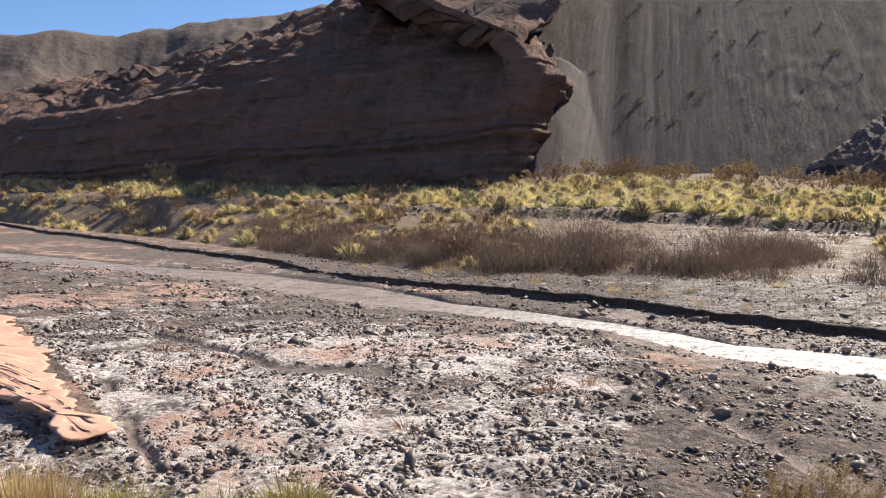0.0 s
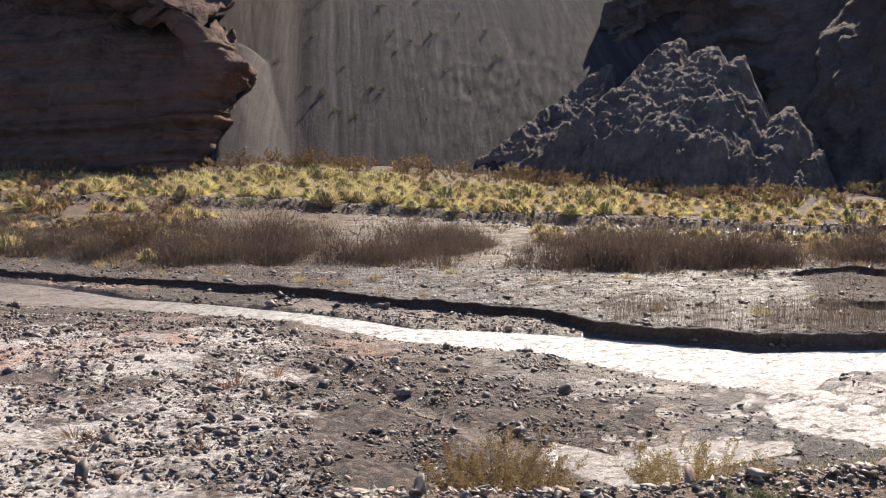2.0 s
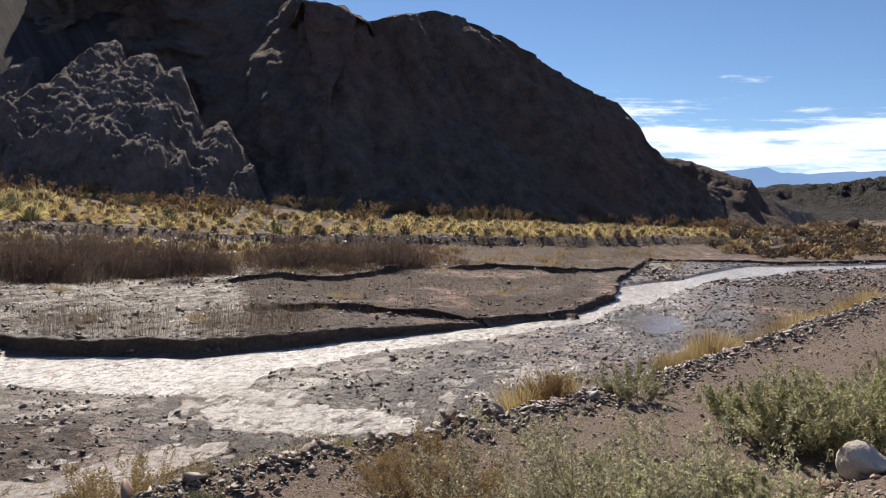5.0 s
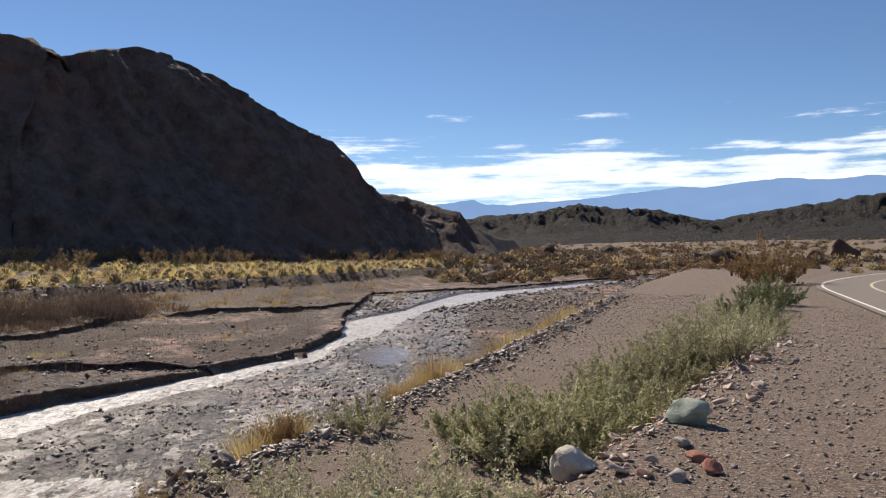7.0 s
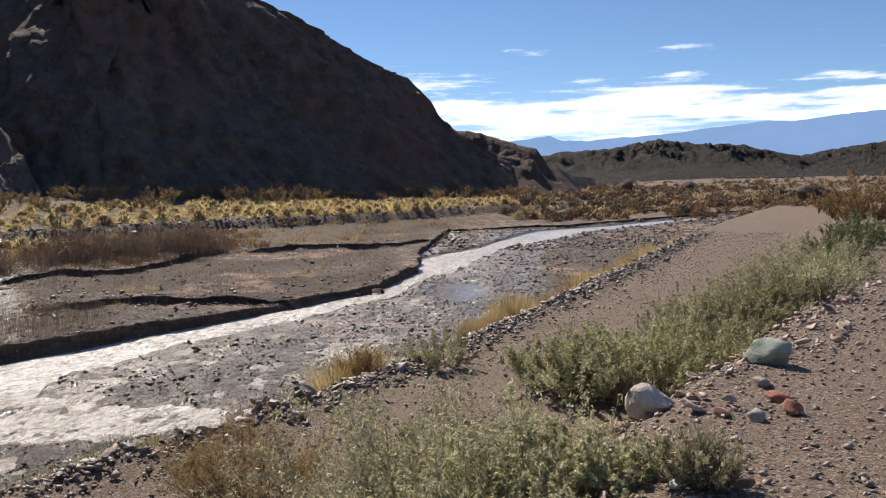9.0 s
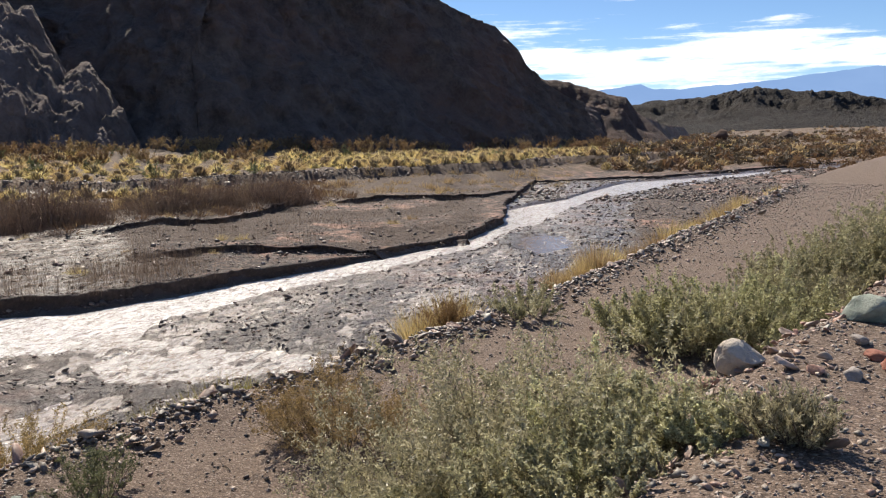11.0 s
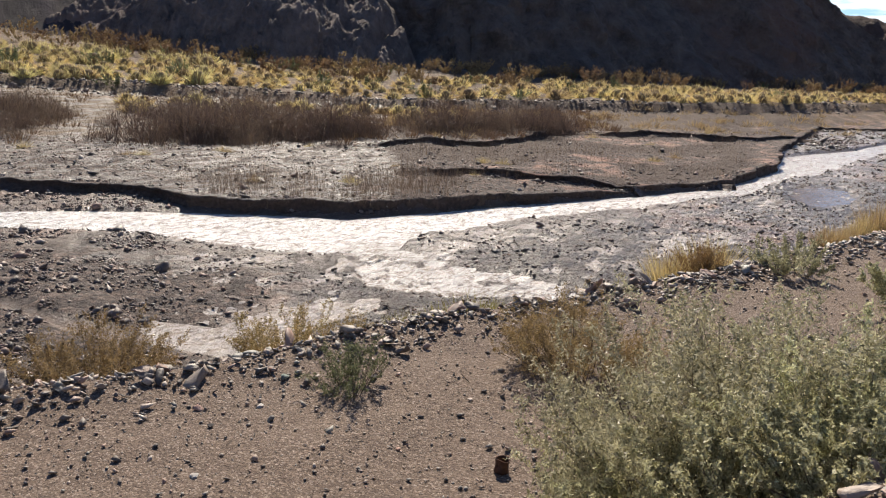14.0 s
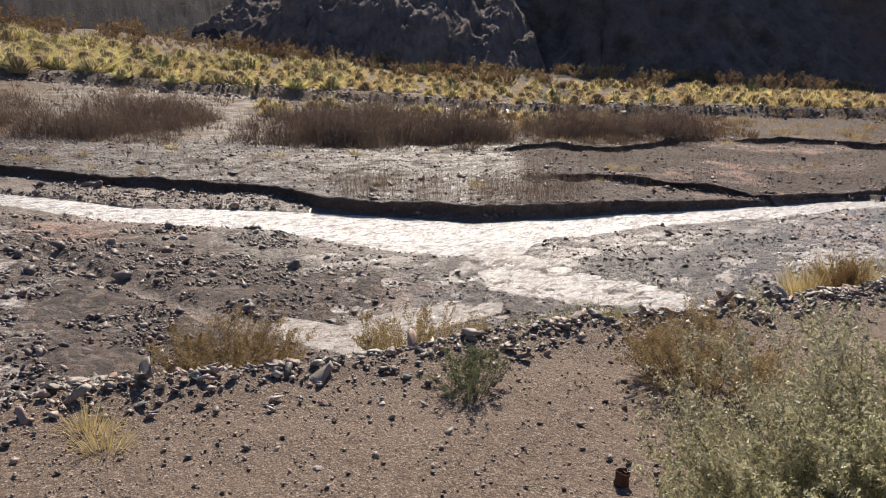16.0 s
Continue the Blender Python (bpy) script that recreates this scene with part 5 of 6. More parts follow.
M_BARSTONE = stone_material("river_stone", [(0.0, (0.045, 0.035, 0.031)), (0.3, (0.085, 0.062, 0.053)), (0.55, (0.13, 0.092, 0.075)), (0.75, (0.19, 0.10, 0.07)), (0.9, (0.24, 0.185, 0.15)), (1.0, (0.40, 0.34, 0.30))])
M_SHOULDER = stone_material("shoulder_stone", [(0.0, (0.09, 0.07, 0.06)), (0.3, (0.30, 0.20, 0.155)), (0.5, (0.42, 0.27, 0.20)), (0.7, (0.30, 0.29, 0.25)), (0.85, (0.40, 0.20, 0.14)), (1.0, (0.60, 0.50, 0.42))])
M_EDGESTONE = stone_material("edge_stone", [(0.0, (0.055, 0.045, 0.038)), (0.3, (0.16, 0.13, 0.11)), (0.45, (0.23, 0.225, 0.20)), (0.65, (0.32, 0.26, 0.215)), (0.82, (0.36, 0.22, 0.165)), (1.0, (0.52, 0.46, 0.40))])


def pile(name, label, shapes, x, y, size, mat, rng2, sink=0.3, squash=1.0, kind="stuff", z=None):
    """Many stones as one mesh, lying on the ground."""
    z = ground_zs(x, y) if z is None else z
    pick = rng2.randint(0, len(shapes), len(x))
    vs, fs, o = [], [], 0
    for k, (sv, sf) in enumerate(shapes):
        i = np.where(pick == k)[0]
        a = rng2.uniform(0, 2 * np.pi, len(i))
        s = size[i][:, None]
        px = sv[None, :, 0] * rng2.uniform(0.8, 1.3, (len(i), 1))
        py = sv[None, :, 1]
        tilt = rng2.normal(0, 0.35, (len(i), 1))
        pz = sv[None, :, 2] * squash * rng2.uniform(0.7, 1.2, (len(i), 1)) + tilt * px
        c, d = np.cos(a)[:, None], np.sin(a)[:, None]
        v = np.stack([x[i][:, None] + s * (c * px - d * py), y[i][:, None] + s * (d * px + c * py), z[i][:, None] + s * (pz + 0.55 - 2 * 0.5 * sink)], -1)
        f = sf[None] + (np.arange(len(i)) * len(sv))[:, None, None] + o
        o += v.shape[0] * v.shape[1]
        vs.append(v.reshape(-1, 3))
        fs.append(f.reshape(-1, 3))
    me = tri_mesh(name, np.concatenate(vs), np.concatenate(fs))
    me.materials.append(mat)
    return tagged(new(name, me), label, "stones", kind=kind)


def bar_spots(rng2, n, a0, a1, r0, r1, power, level):
    az = rng2.uniform(a0, a1, n)
    r = (r0 ** power + (r1 ** power - r0 ** power) * rng2.uniform(0, 1, n)) ** (1 / power)
    x, y = r * np.sin(np.radians(az)), r * np.cos(np.radians(az))
    _, k = ground_parts(x, y)
    heap = fbm(x * 0.45, y * 0.45, 14.0, 3)
    ok = (k["wet"] < 0.3) & (k["track"] < 0.5) & (k["upper"] < 0.3) & (k["plain"] < 0.3) & (k["slab"] < 0.1) & (heap > level)
    return x[ok], y[ok]


srng = np.random.RandomState(77)
x, y = bar_spots(srng, 34000, -33, 30, 9, 28, 1.2, -0.25)
half = len(x) // 4
pile("bar_stones", "dark river stones strewn over salt crust", COARSE, x[:half], y[:half], 0.031 * np.exp(srng.normal(0.35, 0.5, half)), M_BARSTONE, srng)
pile("bar_chips", "small dark stone chips strewn over salt crust", CHIPS, x[half:], y[half:], 0.021 * np.exp(srng.normal(0.25, 0.5, len(x) - half)), M_BARSTONE, srng)
x, y = bar_spots(srng, 42000, 18, 88, 10, 60, 1.0, -0.35)
pile("bar_gravel", "coarse wet gravel on the river bar", CHIPS, x, y, 0.021 * np.exp(srng.normal(0.3, 0.5, len(x))) * (0.6 + 0.022 * np.hypot(x, y)), M_BARSTONE, srng)
x, y = bar_spots(srng, 14000, 72, 96, 48, 115, 1.2, -0.3)
pile("upper_gravel", "gravel of the river bed down the valley", CHIPS, x, y, 0.06 * np.exp(srng.normal(0.3, 0.45, len(x))), M_BARSTONE, srng)
x, y = bar_spots(srng, 9000, -34, 20, 22, 52, 1.5, -0.05)
pile("far_gravel", "gravel on the upper river bar", CHIPS, x, y, 0.05 * np.exp(srng.normal(0.3, 0.45, len(x))), M_BARSTONE, srng)

# stones on the flood plain beyond the bank
az = srng.uniform(-10, 70, 3600)
r = BANK(az) + 0.2 + srng.uniform(0, 1, len(az)) * (SHRUB(az) - BANK(az))
ok = (SHRUB(az) - BANK(az)) > 1
x, y = (r * np.sin(np.radians(az)))[ok], (r * np.cos(np.radians(az)))[ok]
pile("plain_stones", "small stones on the flood plain", CHIPS, x, y, 0.035 * np.exp(srng.normal(0.2, 0.5, len(x))), M_BARSTONE, srng)
# clods fallen from the cut banks
az = np.concatenate([srng.uniform(-26, 70.5, 5200), srng.uniform(46, 69, 1300), srng.uniform(40, 70, 1300)])
r = np.concatenate([BANK(az[:5200]), SECOND(az[5200:6500]), THIRD(az[6500:])]) + srng.normal(0, 0.30, 7800)
pile("bank_clods", "clods of dark earth fallen along the cut banks", CHIPS, r * np.sin(np.radians(az)), r * np.cos(np.radians(az)), 0.018 * np.exp(srng.normal(0.2, 0.55, len(az))) * (0.6 + r / 50), M_BARSTONE, srng)
# rubble along the terrace edge
az = srng.uniform(-20, 75, 3000)
r = TERRACE(az) + srng.normal(0, 0.9, len(az))
pile("terrace_rubble", "dark rubble along the terrace edge", COARSE, r * np.sin(np.radians(az)), r * np.cos(np.radians(az)), 0.09 * np.exp(srng.normal(0, 0.45, len(az))), M_BARSTONE, srng)
# rows of rock along the track
x = -4 + 52 * srng.uniform(0, 1, 2600) ** 1.5
y = TRACK_EDGE(x) - 0.05 + srng.normal(0, 0.42, len(x))
pile("edge_rocks", "row of broken rocks edging the gravel track", BROKEN, x, y, np.minimum(0.17, 0.050 * np.exp(srng.normal(0.25, 0.5, len(x)))) * (1 + 0.010 * np.clip(x, 0, 60)), M_EDGESTONE, srng, 0.1, 0.75)
x = -4 + 52 * srng.uniform(0, 1, 11000) ** 1.6
y = TRACK_EDGE(x) - 0.1 + srng.normal(0, 0.5, len(x))
pile("edge_chips", "small angular rubble among the edging rocks", CHIPS, x, y, np.minimum(0.07, 0.025 * np.exp(srng.normal(0.2, 0.5, len(x)))) * (1 + 0.018 * np.clip(x, 0, 60)), M_EDGESTONE, srng, 0.05)
# grit on the track
x = 50 * srng.uniform(0, 1, 18000) ** 2.0
y = TRACK_EDGE(x) - 0.3 - srng.uniform(0, 1, len(x)) ** 1.3 * 5.0
pile("track_grit", "pebbles on the brown gravel track", CHIPS, x, y, np.minimum(0.05, 0.0092 * np.exp(srng.normal(0.0, 0.6, len(x))) * (1 + 0.035 * x)), M_EDGESTONE, srng, 0.15)
# rubble on the roadside shoulder
x = 2.2 + np.abs(srng.normal(0, 0.8, 15000)) + 32 * srng.uniform(0, 1, 15000) ** 1.7
y = UPPER(x) + 0.9 - np.abs(srng.normal(0, 2.2, len(x))) * (0.6 + 0.09 * x)
pile("shoulder_rubble", "broken stones on the roadside shoulder", CHIPS, x, y, np.minimum(0.04, 0.0092 * np.exp(srng.normal(0.1, 0.55, len(x))) * (1 + 0.035 * x)), M_EDGESTONE, srng)
x = 2.6 + 16 * srng.uniform(0, 1, 900) ** 1.3
y = UPPER(x) + 0.35 + srng.normal(0, 0.28, len(x)) * (1 + 0.05 * x)
pile("shoulder_rocks", "pinkish and grey rocks along the shoulder's edge", BROKEN, x, y, np.minimum(0.11, 0.026 * np.exp(srng.normal(0.1, 0.6, len(x)))) * (1 + 0.03 * x), M_SHOULDER, srng, 0.15, 0.8)


def scree_rocks():
    """Rocks lying on the scree and ledges that stand out of it."""
    me = bpy.data.objects["scree_slope"].data
    v = np.zeros(len(me.vertices) * 3)
    me.vertices.foreach_get("co", v)
    v = v.reshape(-1, 3)
    az, r = polar(v[:, 0], v[:, 1])
    r2 = np.random.RandomState(15)
    heap = fbm(v[:, 0] * 0.12, v[:, 1] * 0.12, 19.0, 3)
    right = smooth(14, 21, az)
    chance = np.where((r > 90) & (r < 132) & (az > 8) & (az < 27), 0.006 + 0.05 * right * smooth(0.0, 0.35, heap), 0)
    i = np.where(r2.uniform(0, 1, len(v)) < chance)[0]
    p = v[i] + r2.normal(0, 0.2, (len(i), 3)) * np.array([1, 1, 0])
    pile("scree_rocks", "dark rocks lying on the scree slope", BROKEN, p[:, 0], p[:, 1], 0.06 * np.exp(r2.normal(0.0, 0.45, len(p))) * (1 + 0.8 * right[i]), M_DARK, r2, 0.35, 1.0, z=p[:, 2])


scree_rocks()


def loose_stones():
    """The nearest of the stones, one by one."""
    r2 = np.random.RandomState(9)
    meshes = []
    for k, (sv, sf) in enumerate(FINER[:4] + BROKEN[:4]):
        me = tri_mesh("stone", sv, sf)
        me.materials.append(M_BARSTONE if k < 4 else M_EDGESTONE)
        meshes.append(me)
    x1, y1 = bar_spots(r2, 420, -30, 34, 9.5, 16, 1.4, -0.15)
    x1, y1 = x1[:180], y1[:180]
    x2 = -2 + 16 * r2.uniform(0, 1, 110)
    y2 = TRACK_EDGE(x2) - 0.2 + r2.normal(0, 0.4, 110)
    x, y = np.concatenate([x1, x2]), np.concatenate([y1, y2])
    for k, (a, b, c) in enumerate(zip(x, y, ground_zs(x, y))):
        near = k >= len(x1)
        s = (0.085 if near else 0.06) * math.exp(r2.normal(0.1, 0.4))
        ob = part("stone", meshes[r2.randint(4, 8) if near else r2.randint(0, 4)], None, GROUND)
        ob.matrix_basis = pose(a, b, c + 0.2 * s, r2.uniform(-15, 15), r2.uniform(-15, 15), r2.uniform(0, 360)) @ Matrix.Diagonal((s * r2.uniform(0.9, 1.4), s, s, 1))


loose_stones()


def plain_stone_material(name, col, vein):
    m, n = material(name)
    p = n.add("ShaderNodeTexCoord").outputs["Object"]
    a, b = n.noise(p, 5.0, 5, 0.6), n.noise(p, 40.0, 5, 0.6)
    c = n.mix(n.ramp(a, [(0.4, 0.0), (0.62, 1.0)]), col, vein)
    c = n.mix(n.ramp(b, [(0.45, 0.0), (0.8, 0.4)]), c, (0.12, 0.10, 0.09))
    finish(n, c, 0.85, b, 0.6, 0.02)
    return m


M_WHITEROCK = plain_stone_material("white_boulder", (0.52, 0.45, 0.38), (0.62, 0.57, 0.50))
M_GREENROCK = plain_stone_material("green_slate", (0.22, 0.27, 0.23), (0.34, 0.38, 0.33))
M_REDROCK = plain_stone_material("red_sandstone", (0.30, 0.11, 0.07), (0.36, 0.16, 0.11))
M_GREYROCK = plain_stone_material("grey_rock", (0.30, 0.27, 0.25), (0.40, 0.36, 0.33))
M_PINKROCK = plain_stone_material("pink_rock", (0.40, 0.24, 0.19), (0.48, 0.32, 0.26))
M_PALEROCK = plain_stone_material("pale_stone", (0.50, 0.46, 0.42), (0.58, 0.54, 0.50))
M_DARKROCK = plain_stone_material("dark_stone", (0.07, 0.062, 0.06), (0.11, 0.095, 0.09))

M_OUTCROP = rock_material("outcrop_rock", (0.05, 0.035, 0.03), (0.11, 0.075, 0.06), 0.0, (0.12, 0.07, 0.052), 0.3)


def boulder(name, label, az, r, size, seed, mat, turn=0.0, tall=1.0):
    sv, sf = stone_shape(seed, 3)
    v = sv * np.array([1, 1, tall])
    for k in range(10):
        d = unit(np.random.RandomState(seed * 7 + k).normal(size=3))
        v = v - np.maximum(0, v @ d - 0.62 * (v @ d).max())[:, None] * d
    v = v * (1 + 0.14 * fbm(v[:, 0] * 2.2, v[:, 1] * 2.2, v[:, 2] * 2.2 + seed, 5, 0.6))[:, None] * size
    me = tri_mesh(name, v, sf, False)
    x, y = at(az, r)
    ob = part(name, me, mat)
    ob.matrix_basis = pose(x, y, ground_z(x, y) + size * 0.3 * tall, 6, -8, turn)
    return tagged(ob, label, "rock")


boulder("white_boulder", "white weathered boulder on the slope edge", 85.7, 6.2, 0.31, 128, M_WHITEROCK, 100, 1.25)
boulder("green_rock", "flat green slate rock on the shoulder", 93.4, 7.9, 0.38, 102, M_GREENROCK, 100, 0.62)
boulder("red_rock", "deep red sandstone rock among rubble", 95.1, 6.1, 0.13, 103, M_REDROCK, 70, 1.0)
boulder("red_rock", "broad red sandstone slab among rubble", 94.3, 6.45, 0.19, 104, M_REDROCK, 20, 0.6)
boulder("grey_rock", "upright grey rock among rubble", 93.0, 5.85, 0.11, 105, M_GREYROCK, 80, 1.3)
boulder("grey_rock", "pale grey flat rock among rubble", 93.3, 6.9, 0.15, 106, M_GREYROCK, 20, 0.7)
boulder("grey_rock", "rounded grey rock on reddish soil", 90.6, 5.9, 0.10, 107, M_PINKROCK, 50, 0.8)
boulder("pale_rock", "long pale stone on the shoulder", 98.1, 10.4, 0.20, 108, M_GREYROCK, 20, 0.5)
boulder("pink_rock", "pink rock leaning on the white boulder", 84.0, 6.25, 0.2, 109, M_PINKROCK, 0, 0.7)
boulder("pink_rock", "cracked pink rock beside the white boulder", 87.0, 6.3, 0.18, 121, M_PINKROCK, 0, 0.7)
boulder("pink_rock", "pinkish rock on the shoulder edge", 92.6, 9.6, 0.15, 110, M_PINKROCK, 0, 0.6)
boulder("pink_rock", "pinkish broken rock beside a saltbush", 93.0, 10.8, 0.14, 111, M_PINKROCK, 60, 0.7)
boulder("round_stone", "smooth pinkish stone on the track edge", 31.7, 7.75, 0.085, 112, M_PINKROCK, 0, 0.9)
boulder("green_stone", "greenish angular stone in the rock row", 37.6, 8.35, 0.10, 113, M_GREENROCK, 30, 0.8)
boulder("dark_stone", "dark angular stone beside the sapling", 44.0, 8.35, 0.08, 114, M_DARKROCK, 10, 0.9)
boulder("red_stone", "flat reddish stone beside the sapling", 43.6, 8.1, 0.06, 115, M_PINKROCK, 10, 0.5)
boulder("pale_stone", "pale flat stone on the track", 31.2, 6.4, 0.07, 116, M_PALEROCK, 10, 0.4)
boulder("pale_stone", "pale flat stone at the track edge", 36.0, 7.7, 0.07, 117, M_PALEROCK, 70, 0.5)
boulder("pink_stone", "bright pink stone on the track", 45.9, 6.75, 0.045, 118, M_PINKROCK, 0, 0.6)
boulder("dark_stone", "dark stone on the gravel track", 32.5, 7.35, 0.06, 119, M_DARKROCK, 0, 0.9)
boulder("dark_stone", "dark stone on the gravel track", 47.5, 7.4, 0.05, 120, M_DARKROCK, 0, 0.9)
for az, r, size, seed in [(95.9, 92, 2.6, 131), (103.2, 120, 3.2, 132), (101.5, 150, 2.4, 133), (94.4, 150, 2.2, 134), (88.5, 170, 3.0, 135), (84.5, 180, 3.4, 136)]:
    boulder("rock_outcrop", "dark reddish rock outcrop on the valley plain", az, r, size, seed, M_OUTCROP, 20 * seed, 1.1)


# ---- tufts, reeds and small things ----
trng = np.random.RandomState(5)
STRAW = [tussock_mesh(s, 0.34, 160, 1.1, 0.008, 0.5, 0.1, 3) for s in (51, 52, 53)]
many("dry_grass_tuft", "tuft of dry straw-coloured grass", "grass tuft", "dry tufts along the track edge", STRAW, M_STRAW,
     [(22.5, 9.3), (24, 9.6), (28, 9.1), (29.5, 9.2), (31, 9.3), (34, 9.2), (27, 9.7), (26, 8.9), (16.8, 7.2), (15.8, 7.6)], trng, 0.7, 1.3)
REED_TUFT = [tussock_mesh(s, 0.75, 300, 0.6, 0.012, 0.3, 0.18, 3) for s in (54, 55)]
many("yellow_grass", "tall orange-yellow grass beside the rock row", "grass tuft", "yellow grass along the rock row", REED_TUFT, M_STRAW,
     [(74.2, 20.4), (74.9, 20.7), (75.8, 21.3), (76.6, 21.8), (77.4, 22.6), (78.3, 23.5), (79.3, 24.6), (81.0, 27.5), (82.2, 29.5), (83.0, 30.8), (83.6, 31.6), (84.6, 34), (85.4, 36), (86.5, 40), (87.4, 44), (87.9, 48), (66.8, 15.6), (65.2, 14.9), (64.2, 14.4), (73.6, 20.0), (75.3, 21.0), (77.0, 22.2), (78.8, 24.0), (80.2, 26.0), (81.6, 28.5), (82.6, 30.2), (84.1, 32.6), (85.0, 35), (86.0, 38), (87.0, 42), (87.6, 46), (88.3, 51), (83.3, 33), (84.4, 36), (85.8, 40.5)], trng, 0.75, 1.3)
RUSHES = [tussock_mesh(s, 0.6, 320, 1.0, 0.012, 0.6, 0.2, 3) for s in (56, 57)]
many("rush_clump", "bright green and yellow clump of rushes", "grass tuft", "rushes by the side channel", RUSHES, M_RUSHES,
     [(46.4, 11.4), (47.6, 11.5), (48.8, 11.6), (50.2, 11.7), (51.6, 12.0), (52.6, 12.1), (45.4, 11.1), (-9.6, 9.6), (-10.8, 9.7), (-8.4, 9.5), (-22.6, 10.2), (-21.2, 10.0), (-23.8, 10.3), (-16.5, 9.6), (-15, 9.5)], trng, 0.7, 1.1)
many("dry_grass_tuft", "tall tuft of pale straw grass", "grass tuft", "dry tufts along the track edge", REED_TUFT, M_STRAW,
     [(-27.5, 10.4), (-26.5, 10.6), (-28.5, 10.9), (-25.6, 10.2)], trng, 0.7, 1.0)
DEAD = [tussock_mesh(s, 0.42, 150, 1.4, 0.012, 0.9, 0.12) for s in (58, 59)]
many("dead_tuft", "flattened dead reddish grass tuft on stones", "grass tuft", "dead tufts on the bar", DEAD, M_DEADRED,
     [(6.3, 15.4), (7.2, 15.6), (4.9, 11.7), (9.8, 16.2), (-18.7, 21.3), (-2.7, 13.2), (-17.8, 21)], trng, 0.7, 1.3)


def reed_mesh(seed):
    r2 = np.random.RandomState(seed)
    n = 44
    base = np.stack([r2.normal(0, 0.45, n), r2.normal(0, 0.45, n), np.zeros(n) - 0.05], -1)
    return tri_mesh("reeds", *strips(r2, base, cone_ways(r2, n, 0.22), r2.uniform(0.35, 1.0, n), r2.uniform(0.004, 0.009, n), r2.uniform(0, 0.25, n), 2))


def low_scrub_mesh(seed):
    r2 = np.random.RandomState(seed)
    c = cone_ways(r2, 46, 1.5) * r2.uniform(0.4, 1.0, (46, 1)) * np.array([0.9, 0.9, 0.75])
    return tri_mesh("scrub", *leaves(r2, c, 0.24))


REEDS = [reed_mesh(s) for s in (61, 62, 63)]


def scatter(name, label, meshes, mat, spots, r2, lo, hi):
    """Thin plants past counting, as one mesh."""
    out = []
    shapes = []
    for me in meshes:
        v = np.zeros(len(me.vertices) * 3)
        me.vertices.foreach_get("co", v)
        f = np.zeros(len(me.polygons) * 3, dtype=np.int32)
        me.loops.foreach_get("vertex_index", f)
        shapes.append((v.reshape(-1, 3), f.reshape(-1, 3)))
    xy = np.array([at(a, r) for a, r in spots])
    zs = ground_zs(xy[:, 0], xy[:, 1])
    for (x, y), z in zip(xy, zs):
        v, f = shapes[r2.randint(len(shapes))]
        a, s = r2.uniform(0, 2 * np.pi), r2.uniform(lo, hi)
        c, d = math.cos(a), math.sin(a)
        out.append((np.stack([x + s * (c * v[:, 0] - d * v[:, 1]), y + s * (d * v[:, 0] + c * v[:, 1]), z + s * v[:, 2]], -1), f))
    me = tri_mesh(name, *both(*out))
    me.materials.append(mat)
    return tagged(new(name, me), label, "reeds", kind="stuff")


VALLEY = [low_scrub_mesh(s) for s in (67, 68, 69)]
for mat, n_spots, label in ((M_FARSCRUB, 700, "dull brown scrub covering the valley plain"), (M_SCRUB, 480, "rusty scrub covering the valley plain"), (M_STRAW, 200, "straw-coloured grass on the valley plain")):
    scatter("valley_scrub", label, VALLEY, mat,
            spots_in(trng, n_spots, 77, 109, lambda a: BANK(a) + 10 if a < 95 else 95, lambda a: 520, clump(0.018, 7.0, -0.15), 1.4)
            + spots_in(trng, n_spots // 4, 79, 96, lambda a: BANK(a) + 3, lambda a: BANK(a) + 45, clump(0.06, 3.0, 0.0)), trng, 0.5, 1.6)
scatter("valley_scrub", "brown scrub beyond the end of the track", VALLEY, M_SCRUB, spots_in(trng, 170, 87, 98, lambda a: 84, lambda a: 170), trng, 0.5, 1.5)
scatter("reeds", "sparse thin brown reeds on the river bank", REEDS, M_REED,
        spots_in(trng, 85, 33, 49, lambda a: BANK(a) + 0.3, lambda a: BANK(a) + 4.5, None, 1.3)
        + spots_in(trng, 60, 46, 69, lambda a: BANK(a) + 1.5, lambda a: THIRD(a) - 1)
        + spots_in(trng, 26, 5, 34, lambda a: BANK(a) + 1, lambda a: SHRUB(a)), trng, 0.6, 1.0)
LOW = [tussock_mesh(s, 0.30, 45, 1.2, 0.022, 0.3, 0.35, 2) for s in (64, 65, 66)]
scatter("brown_grass", "low rusty brown grass covering the flood plain", LOW, M_SCRUB,
        spots_in(trng, 420, 34, 60, lambda a: THIRD(a) + 0.3, lambda a: TERRACE(a) - 1, clump(0.2, 3.0, -0.3))
        + spots_in(trng, 220, -10, 34, lambda a: SHRUB(a) - 1.0, lambda a: TERRACE(a) - 1, clump(0.2, 5.0, -0.2))
        + spots_in(trng, 160, -28, -8, lambda a: SHRUB(a) - 1.0, lambda a: FOOT(a) - 5), trng, 0.7, 1.5)
scatter("straw_grass", "low straw-coloured grass on the stony plain", LOW, M_STRAW,
        spots_in(trng, 420, -32, 2, lambda a: SHRUB(a) - 2.0, lambda a: FOOT(a) - 3)
        + spots_in(trng, 160, 40, 75, lambda a: THIRD(a) + 1, lambda a: TERRACE(a) + 3), trng, 0.8, 1.9)
many("small_tuft", "small olive tuft on the flood plain", "grass tuft", "tufts on the flood plain", STRAW, None,
     spots_in(trng, 40, -15, 66, lambda a: BANK(a) + 1, lambda a: SHRUB(a)), trng, 0.7, 1.4)


